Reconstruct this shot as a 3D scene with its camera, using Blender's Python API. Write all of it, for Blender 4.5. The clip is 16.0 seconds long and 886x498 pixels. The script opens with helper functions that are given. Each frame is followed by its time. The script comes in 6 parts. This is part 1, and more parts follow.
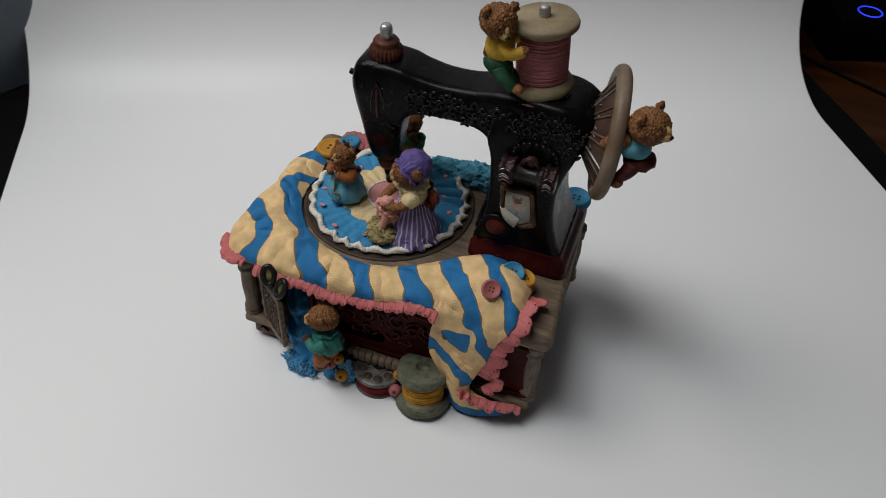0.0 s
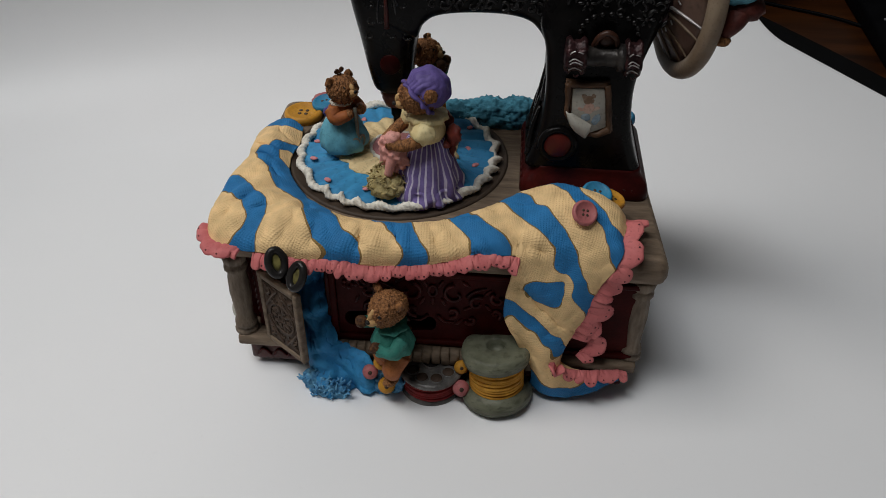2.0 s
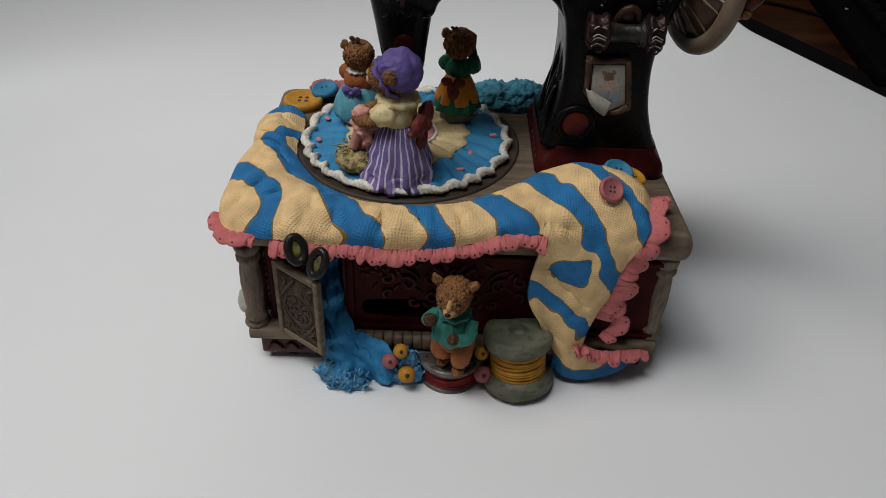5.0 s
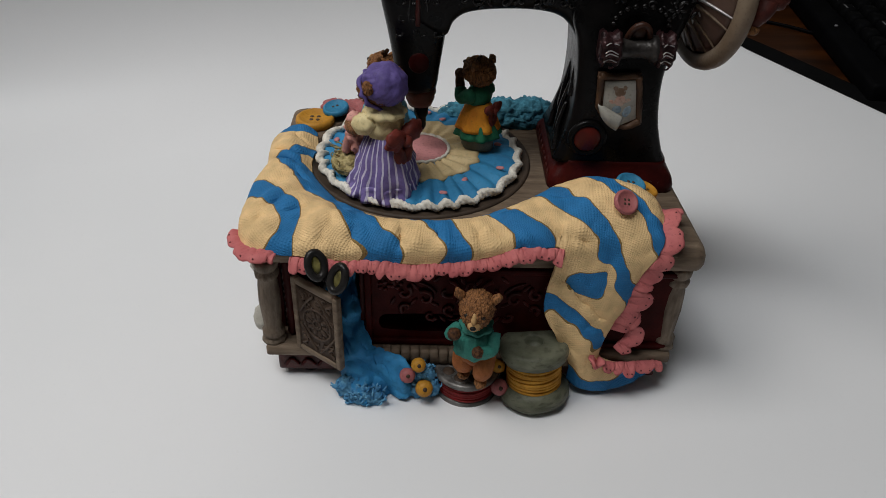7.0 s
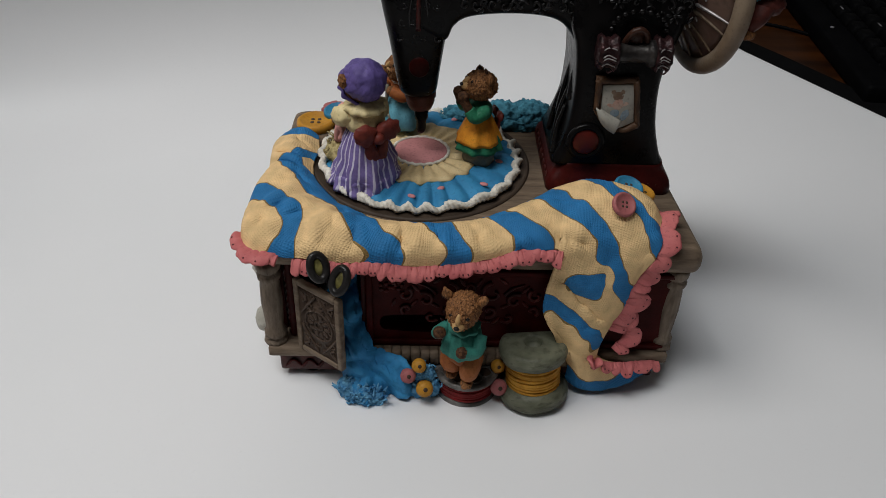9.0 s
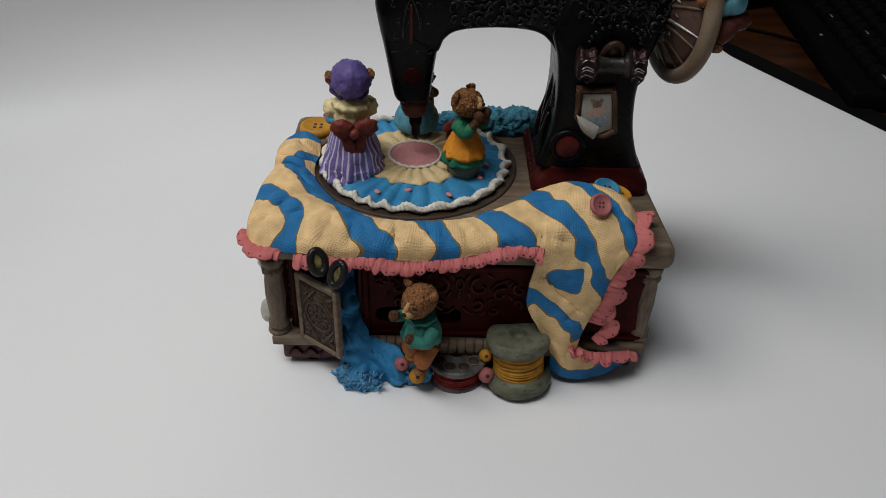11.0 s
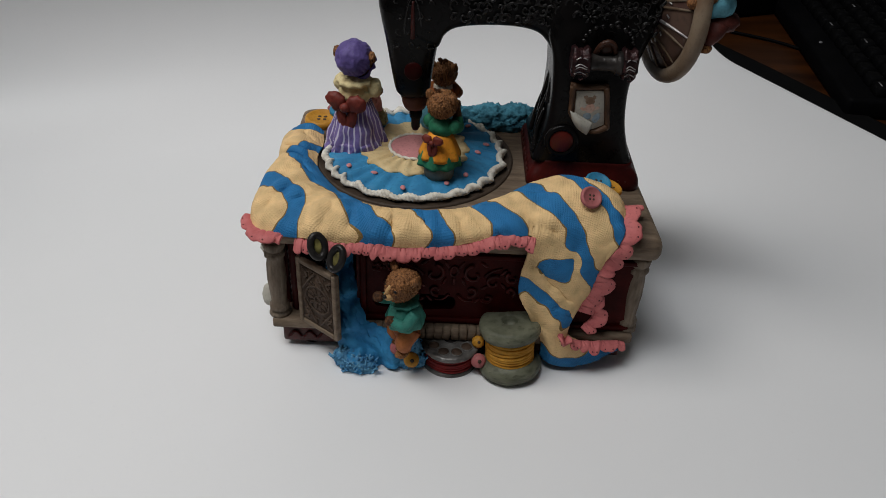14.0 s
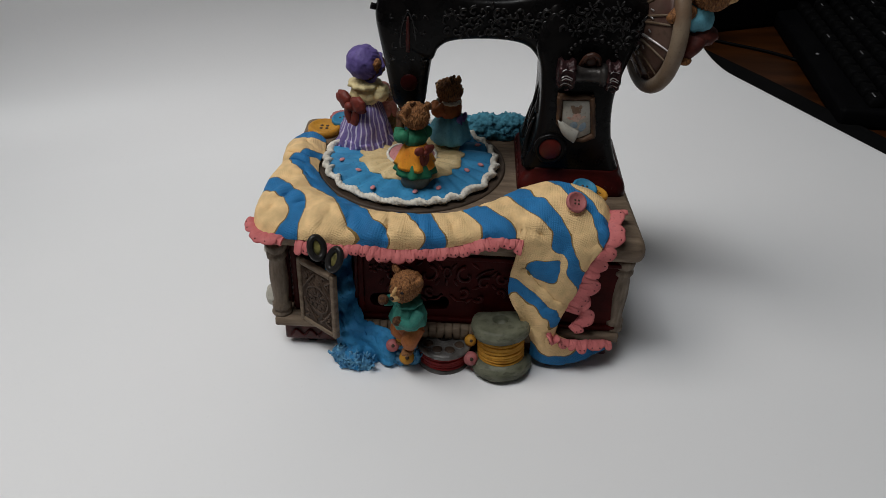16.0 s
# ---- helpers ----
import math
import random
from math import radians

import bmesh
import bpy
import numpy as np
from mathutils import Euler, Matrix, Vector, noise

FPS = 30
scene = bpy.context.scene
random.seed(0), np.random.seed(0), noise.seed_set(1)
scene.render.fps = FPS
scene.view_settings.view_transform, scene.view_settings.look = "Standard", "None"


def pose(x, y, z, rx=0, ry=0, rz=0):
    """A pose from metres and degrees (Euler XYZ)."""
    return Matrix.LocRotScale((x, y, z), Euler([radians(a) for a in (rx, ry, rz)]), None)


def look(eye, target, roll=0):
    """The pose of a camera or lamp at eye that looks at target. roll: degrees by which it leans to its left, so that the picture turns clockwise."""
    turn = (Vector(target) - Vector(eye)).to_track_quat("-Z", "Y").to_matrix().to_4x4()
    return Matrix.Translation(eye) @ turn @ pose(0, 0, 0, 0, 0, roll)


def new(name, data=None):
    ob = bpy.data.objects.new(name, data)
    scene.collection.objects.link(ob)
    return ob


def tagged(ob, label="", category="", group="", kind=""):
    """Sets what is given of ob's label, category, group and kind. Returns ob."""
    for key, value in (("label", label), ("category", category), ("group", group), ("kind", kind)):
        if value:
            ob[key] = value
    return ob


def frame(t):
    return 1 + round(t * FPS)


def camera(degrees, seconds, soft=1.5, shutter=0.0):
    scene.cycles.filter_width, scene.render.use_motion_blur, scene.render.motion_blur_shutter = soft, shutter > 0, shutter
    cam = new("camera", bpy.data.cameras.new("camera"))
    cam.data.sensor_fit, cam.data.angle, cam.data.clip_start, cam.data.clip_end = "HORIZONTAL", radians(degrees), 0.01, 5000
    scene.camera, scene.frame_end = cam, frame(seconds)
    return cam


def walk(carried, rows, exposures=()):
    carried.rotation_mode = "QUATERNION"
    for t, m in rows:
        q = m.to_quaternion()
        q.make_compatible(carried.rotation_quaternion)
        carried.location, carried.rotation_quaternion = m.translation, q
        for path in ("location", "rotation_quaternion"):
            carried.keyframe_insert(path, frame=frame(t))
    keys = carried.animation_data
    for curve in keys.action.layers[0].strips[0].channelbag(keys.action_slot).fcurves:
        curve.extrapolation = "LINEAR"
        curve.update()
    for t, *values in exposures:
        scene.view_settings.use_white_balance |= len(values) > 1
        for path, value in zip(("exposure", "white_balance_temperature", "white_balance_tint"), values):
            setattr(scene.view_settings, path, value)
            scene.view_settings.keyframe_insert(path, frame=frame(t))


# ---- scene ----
cam = camera(57.96, 16.0, soft=0.9, shutter=0.4)
# seconds, eye, yaw, pitch, lean
PATH = [
    (0, 0.11235, -0.25701, 0.37614, 17.226, -44.003, 3.750),
    (0.5, 0.08529, -0.26187, 0.36013, 11.977, -42.913, 3.473),
    (1, 0.06226, -0.25915, 0.32002, 10.578, -40.279, 1.067),
    (1.5, 0.04456, -0.24456, 0.28138, 8.308, -38.997, 0.399),
    (2, 0.02563, -0.23966, 0.26724, 5.098, -38.547, 0.632),
    (2.5, 0.01585, -0.23716, 0.26038, 3.171, -38.280, 1.219),
    (3, 0.01241, -0.23846, 0.25742, 2.135, -38.489, 1.717),
    (3.5, 0.00704, -0.24062, 0.25750, 1.911, -38.405, 1.537),
    (4, 0.00293, -0.24086, 0.25578, 1.248, -38.374, 1.752),
    (6.5, -0.01563, -0.24529, 0.25491, -1.177, -36.813, 2.116),
    (7, -0.01708, -0.24644, 0.25554, -1.215, -36.535, 2.023),
    (7.5, -0.01957, -0.24123, 0.25497, -1.207, -36.904, 1.909),
    (8, -0.02064, -0.24181, 0.25616, -1.338, -36.973, 2.091),
    (8.5, -0.01748, -0.24569, 0.25867, -1.442, -36.751, 2.177),
    (9, -0.01822, -0.24886, 0.25873, -1.427, -36.592, 2.097),
    (11.5, -0.00565, -0.27522, 0.27383, -0.206, -36.508, 1.954),
    (12, -0.00115, -0.27971, 0.27390, 0.370, -36.740, 2.195),
    (12.5, -0.00174, -0.28376, 0.27477, 0.516, -36.505, 2.202),
    (13, -0.00380, -0.28206, 0.27251, -0.118, -36.390, 2.588),
    (13.5, -0.00558, -0.28380, 0.27331, -0.172, -36.336, 2.456),
    (14, -0.00621, -0.28466, 0.27460, -0.105, -36.268, 2.795),
    (14.5, -0.00357, -0.28521, 0.27616, 0.032, -35.900, 2.428),
    (15, -0.00185, -0.28739, 0.27705, 0.426, -35.920, 2.144),
    (15.5, 0.00181, -0.29377, 0.28057, 0.644, -35.524, 2.113),
    (16, 0.00384, -0.30142, 0.28257, 1.194, -35.557, 2.230),
]


def aim(ex, ey, ez, yaw, pitch, lean):
    """The camera's pose from its eye and its angles in degrees."""
    a, b = radians(yaw), radians(pitch)
    way = Vector((-math.sin(a) * math.cos(b), math.cos(a) * math.cos(b), math.sin(b)))
    return look((ex, ey, ez), Vector((ex, ey, ez)) + way, lean)


walk(cam, [(t, aim(*r)) for t, *r in PATH], exposures=[(0.0, -0.96), (16.0, -0.96)])

# ---- light: a soft lamp over the desk on its left, an added overhead fill, a dim room ----
world = bpy.data.worlds.new("room_air")
scene.world = world
world.use_nodes = True
world.node_tree.nodes["Background"].inputs[0].default_value = (0.80, 0.88, 1.0, 1)
world.node_tree.nodes["Background"].inputs[1].default_value = 0.05


def area_light(name, eye, target, sx, sy, watts, colour):
    data = bpy.data.lights.new(name, "AREA")
    data.shape, data.size, data.size_y, data.energy, data.color = "RECTANGLE", sx, sy, watts, colour
    ob = new(name, data)
    ob.matrix_world = look(eye, target)
    return ob


area_light("desk_light", (-0.55, -0.05, 0.95), (-0.05, 0.15, 0.0), 0.52, 0.52, 9.8, (1.0, 0.97, 0.93))
# unseen panel under the ceiling, added to even the sheet and soften shadows
area_light("overhead_fill", (-0.5, -0.5, 2.25), (-0.4, 0.0, 0.0), 0.9, 0.5, 34, (0.95, 0.98, 1.0))

# ---- materials ----
MM = 0.001


def material(name, c1, c2=None, scale=120.0, rough=0.6, bump=0.25, fine=900.0, metal=0.0, stretch=(1, 1, 1), spec=0.22, rough_var=0.12, wash=None, wash_at=0.62):
    """A painted or natural surface: two tones over coarse noise, fine grain and relief."""
    m = bpy.data.materials.new(name)
    m.use_nodes = True
    nt = m.node_tree
    n, l = nt.nodes, nt.links
    b = n["Principled BSDF"]
    c2 = c2 or tuple(v * 0.7 for v in c1)
    co = n.new("ShaderNodeTexCoord")
    mp = n.new("ShaderNodeMapping")
    mp.inputs["Scale"].default_value = stretch
    l.new(co.outputs["Object"], mp.inputs["Vector"])
    big = n.new("ShaderNodeTexNoise")
    big.inputs["Scale"].default_value, big.inputs["Detail"].default_value = scale, 5
    small = n.new("ShaderNodeTexNoise")
    small.inputs["Scale"].default_value, small.inputs["Detail"].default_value = fine, 4
    l.new(mp.outputs[0], big.inputs["Vector"])
    l.new(mp.outputs[0], small.inputs["Vector"])
    ramp = n.new("ShaderNodeValToRGB")
    ramp.color_ramp.elements[0].position, ramp.color_ramp.elements[1].position = 0.35, 0.68
    ramp.color_ramp.elements[0].color, ramp.color_ramp.elements[1].color = (*c1, 1), (*c2, 1)
    l.new(big.outputs["Fac"], ramp.inputs["Fac"])
    mix = n.new("ShaderNodeMix")
    mix.data_type, mix.blend_type = "RGBA", "MIX"
    mix.inputs[7].default_value = (*(wash or tuple(v * 0.55 for v in c1)), 1)
    r2 = n.new("ShaderNodeMapRange")
    r2.inputs["From Min"].default_value, r2.inputs["From Max"].default_value = wash_at - 0.08, wash_at + 0.12
    r2.inputs["To Max"].default_value = 0.75
    l.new(small.outputs["Fac"], r2.inputs["Value"])
    l.new(r2.outputs["Result"], mix.inputs[0])
    l.new(ramp.outputs["Color"], mix.inputs[6])
    l.new(mix.outputs[2], b.inputs["Base Color"])
    rr = n.new("ShaderNodeMapRange")
    rr.inputs["To Min"].default_value, rr.inputs["To Max"].default_value = max(0.02, rough - rough_var), min(1, rough + rough_var)
    l.new(big.outputs["Fac"], rr.inputs["Value"])
    l.new(rr.outputs["Result"], b.inputs["Roughness"])
    b.inputs["Metallic"].default_value = metal
    b.inputs["Specular IOR Level"].default_value = spec
    bp = n.new("ShaderNodeBump")
    bp.inputs["Strength"].default_value, bp.inputs["Distance"].default_value = bump, 0.0006
    l.new(small.outputs["Fac"], bp.inputs["Height"])
    l.new(bp.outputs["Normal"], b.inputs["Normal"])
    return m


def striped_cloth():
    """Painted cloth: blue and cream stripes parted by a thin ochre line, with a woven relief."""
    m = material("striped_cloth", (0.6, 0.4, 0.2), scale=60, rough=0.68)
    nt = m.node_tree
    n, l = nt.nodes, nt.links
    b = n["Principled BSDF"]
    uv = n.new("ShaderNodeUVMap")
    uv.uv_map = "stripe"
    no = n.new("ShaderNodeTexNoise")
    no.inputs["Scale"].default_value, no.inputs["Detail"].default_value = 90, 2
    tc = n.new("ShaderNodeTexCoord")
    l.new(tc.outputs["Object"], no.inputs["Vector"])
    sx = n.new("ShaderNodeSeparateXYZ")
    l.new(uv.outputs[0], sx.inputs[0])
    ad = n.new("ShaderNodeMath")
    ad.operation = "MULTIPLY_ADD"
    ad.inputs[1].default_value = 0.05
    l.new(no.outputs["Fac"], ad.inputs[0])
    l.new(sx.outputs[0], ad.inputs[2])
    fr = n.new("ShaderNodeMath")
    fr.operation = "FRACT"
    l.new(ad.outputs[0], fr.inputs[0])
    ramp = n.new("ShaderNodeValToRGB")
    cr = ramp.color_ramp
    cr.interpolation = "CONSTANT"
    blue, line, cream = (0.022, 0.170, 0.40, 1), (0.24, 0.15, 0.05, 1), (0.80, 0.55, 0.275, 1)
    cr.elements[0].position, cr.elements[0].color = 0.0, blue
    cr.elements[1].position, cr.elements[1].color = 0.455, line
    for at, c in ((0.48, cream), (0.975, line)):
        e = cr.elements.new(at)
        e.color = c
    l.new(fr.outputs[0], ramp.inputs["Fac"])
    var = n.new("ShaderNodeTexNoise")
    var.inputs["Scale"].default_value, var.inputs["Detail"].default_value = 160, 6
    l.new(tc.outputs["Object"], var.inputs["Vector"])
    mr = n.new("ShaderNodeMapRange")
    mr.inputs["From Min"].default_value, mr.inputs["From Max"].default_value = 0.3, 0.75
    mr.inputs["To Min"].default_value, mr.inputs["To Max"].default_value = 1.08, 0.74
    l.new(var.outputs["Fac"], mr.inputs["Value"])
    mul = n.new("ShaderNodeMix")
    mul.data_type, mul.blend_type = "RGBA", "MULTIPLY"
    mul.inputs[0].default_value = 1
    l.new(ramp.outputs["Color"], mul.inputs[6])
    l.new(mr.outputs["Result"], mul.inputs[7])
    l.new(mul.outputs[2], b.inputs["Base Color"])
    uw = n.new("ShaderNodeUVMap")
    uw.uv_map = "weave"
    w1, w2 = n.new("ShaderNodeTexWave"), n.new("ShaderNodeTexWave")
    w1.bands_direction, w2.bands_direction = "X", "Y"
    for w in (w1, w2):
        w.inputs["Scale"].default_value, w.inputs["Distortion"].default_value = 0.33, 1.6
        l.new(uw.outputs[0], w.inputs["Vector"])
    mx = n.new("ShaderNodeMath")
    mx.operation = "MULTIPLY"
    l.new(w1.outputs["Fac"], mx.inputs[0])
    l.new(w2.outputs["Fac"], mx.inputs[1])
    bp = n.new("ShaderNodeBump")
    bp.inputs["Strength"].default_value, bp.inputs["Distance"].default_value = 0.5, 0.0005
    l.new(mx.outputs[0], bp.inputs["Height"])
    l.new(bp.outputs["Normal"], b.inputs["Normal"])
    return m


def skirt_stripes():
    """Purple skirt paint with thin pale stripes running down the pleats."""
    m = material("purple_stripes", (0.21, 0.16, 0.38), (0.145, 0.105, 0.28), scale=200, rough=0.6, bump=0.3)
    nt = m.node_tree
    n, l = nt.nodes, nt.links
    tc = n.new("ShaderNodeTexCoord")
    gr = n.new("ShaderNodeTexGradient")
    gr.gradient_type = "RADIAL"
    mp = n.new("ShaderNodeMapping")
    mp.inputs["Location"].default_value = (0, 0, 0)
    l.new(tc.outputs["Object"], mp.inputs["Vector"])
    l.new(mp.outputs[0], gr.inputs[0])
    no = n.new("ShaderNodeTexNoise")
    no.inputs["Scale"].default_value, no.inputs["Detail"].default_value = 110, 1
    l.new(tc.outputs["Object"], no.inputs["Vector"])
    ma = n.new("ShaderNodeMath")
    ma.operation = "MULTIPLY_ADD"
    ma.inputs[1].default_value = 0.03
    l.new(no.outputs["Fac"], ma.inputs[0])
    l.new(gr.outputs["Fac"], ma.inputs[2])
    k = n.new("ShaderNodeMath")
    k.operation = "MULTIPLY"
    k.inputs[1].default_value = 28
    l.new(ma.outputs[0], k.inputs[0])
    fr = n.new("ShaderNodeMath")
    fr.operation = "FRACT"
    l.new(k.outputs[0], fr.inputs[0])
    cm = n.new("ShaderNodeMath")
    cm.operation = "LESS_THAN"
    cm.inputs[1].default_value = 0.28
    l.new(fr.outputs[0], cm.inputs[0])
    b = n["Principled BSDF"]
    old = b.inputs["Base Color"].links[0].from_socket
    mix = n.new("ShaderNodeMix")
    mix.data_type = "RGBA"
    l.new(cm.outputs[0], mix.inputs[0])
    l.new(old, mix.inputs[6])
    mix.inputs[7].default_value = (0.56, 0.52, 0.66, 1)
    l.new(mix.outputs[2], b.inputs["Base Color"])
    return m


def plain_glow(name, colour, strength):
    m = bpy.data.materials.new(name)
    m.use_nodes = True
    b = m.node_tree.nodes["Principled BSDF"]
    b.inputs["Base Color"].default_value = (*colour, 1)
    b.inputs["Emission Color"].default_value = (*colour, 1)
    b.inputs["Emission Strength"].default_value = strength
    return m


WHITE_SHEET = material("white_sheet", (0.79, 0.79, 0.80), (0.77, 0.775, 0.785), scale=6, rough=0.47, bump=0.02, fine=500, spec=0.45, rough_var=0.05, wash=(0.75, 0.75, 0.76), wash_at=0.7)
DESK_WOOD = material("desk_wood", (0.046, 0.014, 0.003), (0.009, 0.003, 0.001), scale=9, rough=0.38, bump=0.12, fine=60, stretch=(1.0, 6.0, 1.0))
DARK_MAT = material("dark_mat", (0.004, 0.004, 0.0045), (0.003, 0.003, 0.003), scale=40, rough=0.8, bump=0.2, spec=0.06)
BLACK_PLASTIC = material("black_plastic", (0.003, 0.003, 0.0035), (0.0022, 0.0022, 0.0026), scale=40, rough=0.5, bump=0.1, spec=0.02)
KEY_PLASTIC = material("key_plastic", (0.0035, 0.0035, 0.004), (0.003, 0.003, 0.003), scale=90, rough=0.55, bump=0.08, spec=0.02)
KEY_LEGEND = material("key_legend", (0.20, 0.20, 0.21), rough=0.6)
GREY_PANEL = material("grey_panel", (0.13, 0.155, 0.18), (0.12, 0.145, 0.17), scale=4, rough=0.6, bump=0.03)
WALL_PAINT = material("wall_paint", (0.42, 0.41, 0.40), (0.38, 0.37, 0.36), scale=3, rough=0.85, bump=0.05, fine=90)
BLUE_GLOW = plain_glow("blue_glow", (0.02, 0.05, 1.0), 2.0)

BLACK_ENAMEL = material("black_enamel", (0.003, 0.0028, 0.003), (0.006, 0.005, 0.005), scale=110, rough=0.28, spec=0.10, bump=0.12, fine=700, rough_var=0.1)
MAROON = material("maroon_paint", (0.056, 0.0060, 0.0050), (0.026, 0.0030, 0.0028), scale=130, rough=0.42, spec=0.09, bump=0.25)
PANEL_MAROON = material("panel_maroon", (0.052, 0.0040, 0.0034), (0.028, 0.0020, 0.0018), scale=130, rough=0.40, spec=0.05, bump=0.25)
SPOT_RED = material("spot_red", (0.030, 0.0032, 0.0028), (0.016, 0.002, 0.0018), scale=150, rough=0.4, spec=0.05, bump=0.2)
MAROON_CARVED = material("maroon_carved", (0.075, 0.013, 0.010), (0.024, 0.005, 0.0045), scale=170, rough=0.40, spec=0.25, bump=0.45, fine=420)
CARVING_MAROON = material("carving_maroon", (0.078, 0.0085, 0.0065), (0.026, 0.003, 0.0026), scale=170, rough=0.34, spec=0.16, bump=0.45, fine=420)
RED_GEM = material("red_button", (0.11, 0.013, 0.009), (0.065, 0.008, 0.006), scale=160, rough=0.35, bump=0.12)
TAUPE_WOOD = material("taupe_wood", (0.205, 0.150, 0.104), (0.100, 0.070, 0.048), scale=70, rough=0.62, bump=0.5, fine=260, stretch=(1, 5, 5))
TAUPE_POST = material("taupe_post", (0.215, 0.165, 0.122), (0.105, 0.078, 0.056), scale=90, rough=0.62, bump=0.5, fine=300, stretch=(5, 5, 1))
CARVED_DOOR = material("carved_door", (0.085, 0.055, 0.038), (0.045, 0.028, 0.020), scale=150, rough=0.6, bump=0.5, fine=500)
STRIPED = striped_cloth()
PINK_RUFFLE = material("pink_ruffle", (0.56, 0.165, 0.160), (0.45, 0.115, 0.118), scale=140, rough=0.62, bump=0.3, wash=(0.25, 0.06, 0.07), wash_at=0.66)
EYELET = material("eyelet", (0.12, 0.03, 0.035), rough=0.7)
BLUE_CLOTH = material("blue_cloth", (0.042, 0.265, 0.52), (0.024, 0.165, 0.37), scale=110, rough=0.66, bump=0.35, fine=600)
TEAL_FLUFF = material("teal_fluff", (0.075, 0.275, 0.375), (0.018, 0.080, 0.120), scale=220, rough=0.8, bump=0.9, fine=800)
BLUE_FRAY = material("blue_fray", (0.16, 0.40, 0.60), (0.03, 0.16, 0.35), scale=320, rough=0.75, bump=0.9, fine=900)
DISC_BLUE = material("disc_blue", (0.0427, 0.244, 0.4514), (0.02684, 0.1708, 0.3416), scale=90, rough=0.62, bump=0.25, fine=500)
DISC_CREAM = material("disc_cream", (0.66, 0.516, 0.288), (0.528, 0.384, 0.192), scale=120, rough=0.66, bump=0.35)
DISC_PINK = material("disc_pink", (0.5175, 0.2185, 0.2185), (0.437, 0.184, 0.184), scale=160, rough=0.66, bump=0.3)
LACE_WHITE = material("lace_white", (0.759, 0.7245, 0.644), (0.529, 0.4945, 0.4255), scale=300, rough=0.7, bump=0.7, fine=900)
PETAL_PINK = material("petal_pink", (0.60, 0.24, 0.25), rough=0.65)
FUR = material("brown_fur", (0.3186, 0.1416, 0.05192), (0.177, 0.07316, 0.02596), scale=420, rough=0.62, bump=1.0, fine=1000, stretch=(1.5, 1.5, 0.5), wash=(0.030, 0.011, 0.005), wash_at=0.52)
FUR_DARK = material("dark_fur", (0.115, 0.05, 0.020), (0.055, 0.022, 0.010), scale=520, rough=0.7, bump=1.0, fine=1000, wash=(0.02, 0.009, 0.005), wash_at=0.51)
MUZZLE = material("tan_muzzle", (0.50, 0.31, 0.14), (0.40, 0.23, 0.09), scale=300, rough=0.6, bump=0.3)
NOSE_BLACK = material("nose_black", (0.012, 0.010, 0.009), rough=0.4)
PURPLE = material("purple_bonnet", (0.128, 0.092, 0.285), (0.078, 0.056, 0.19), scale=130, rough=0.58, bump=0.2)
PURPLE_STRIPE = skirt_stripes()
CREAM_PAINT = material("cream_blouse", (0.775, 0.6625, 0.375), (0.6, 0.475, 0.2375), scale=200, rough=0.62, bump=0.35)
PINK_DRESS = material("pink_apron", (0.69, 0.345, 0.299), (0.552, 0.2415, 0.207), scale=200, rough=0.62, bump=0.35)
HAY = material("hay_basket", (0.50, 0.41, 0.20), (0.20, 0.155, 0.055), scale=420, rough=0.75, bump=1.0, fine=900)
BOW_RED = material("bow_red", (0.1885, 0.0364, 0.026), (0.1105, 0.0208, 0.0156), scale=220, rough=0.5, bump=0.3)
SKY_DRESS = material("pale_blue_dress", (0.1305, 0.377, 0.4785), (0.07975, 0.2465, 0.319), scale=200, rough=0.6, bump=0.35)
RUST = material("rust_cloth", (0.363, 0.121, 0.0352), (0.231, 0.066, 0.0198), scale=200, rough=0.62, bump=0.4)
GREEN = material("green_shirt", (0.0253, 0.1898, 0.09775), (0.0161, 0.1092, 0.0575), scale=200, rough=0.6, bump=0.35)
SEA_GREEN = material("sea_green_shirt", (0.044, 0.225, 0.180), (0.028, 0.140, 0.112), scale=200, rough=0.6, bump=0.35)
ORANGE = material("orange_apron", (0.80, 0.325, 0.030), (0.60, 0.20, 0.018), scale=180, rough=0.6, bump=0.4)
YELLOW = material("yellow_shirt", (0.62, 0.40, 0.05), (0.48, 0.27, 0.03), scale=200, rough=0.6, bump=0.35)
DARK_GREEN = material("dark_green_pants", (0.018, 0.075, 0.035), (0.012, 0.045, 0.022), scale=200, rough=0.6, bump=0.35)
RED_PANTS = material("red_pants", (0.085, 0.018, 0.012), (0.045, 0.010, 0.008), scale=200, rough=0.6, bump=0.35)
GREY_PEG = material("grey_peg", (0.20, 0.195, 0.155), (0.15, 0.145, 0.115), scale=150, rough=0.5, bump=0.15)
SPOOL_GREEN = material("spool_grey_green", (0.150, 0.152, 0.108), (0.075, 0.078, 0.050), scale=110, rough=0.5, bump=0.5, fine=330, stretch=(1, 1, 3), wash=(0.05, 0.05, 0.032), wash_at=0.6)
SPOOL_TAN = material("spool_tan", (0.30, 0.24, 0.145), (0.20, 0.155, 0.09), scale=90, rough=0.55, bump=0.3)
THREAD_YELLOW = material("yellow_thread", (0.598, 0.299, 0.04025), (0.391, 0.1667, 0.01725), scale=160, rough=0.7, bump=0.4)
THREAD_PINK = material("pink_thread", (0.50, 0.19, 0.19), (0.40, 0.13, 0.13), scale=160, rough=0.7, bump=0.4)
THREAD_RED = material("red_thread", (0.275, 0.0225, 0.0225), (0.15, 0.0125, 0.0125), scale=160, rough=0.6, bump=0.4)
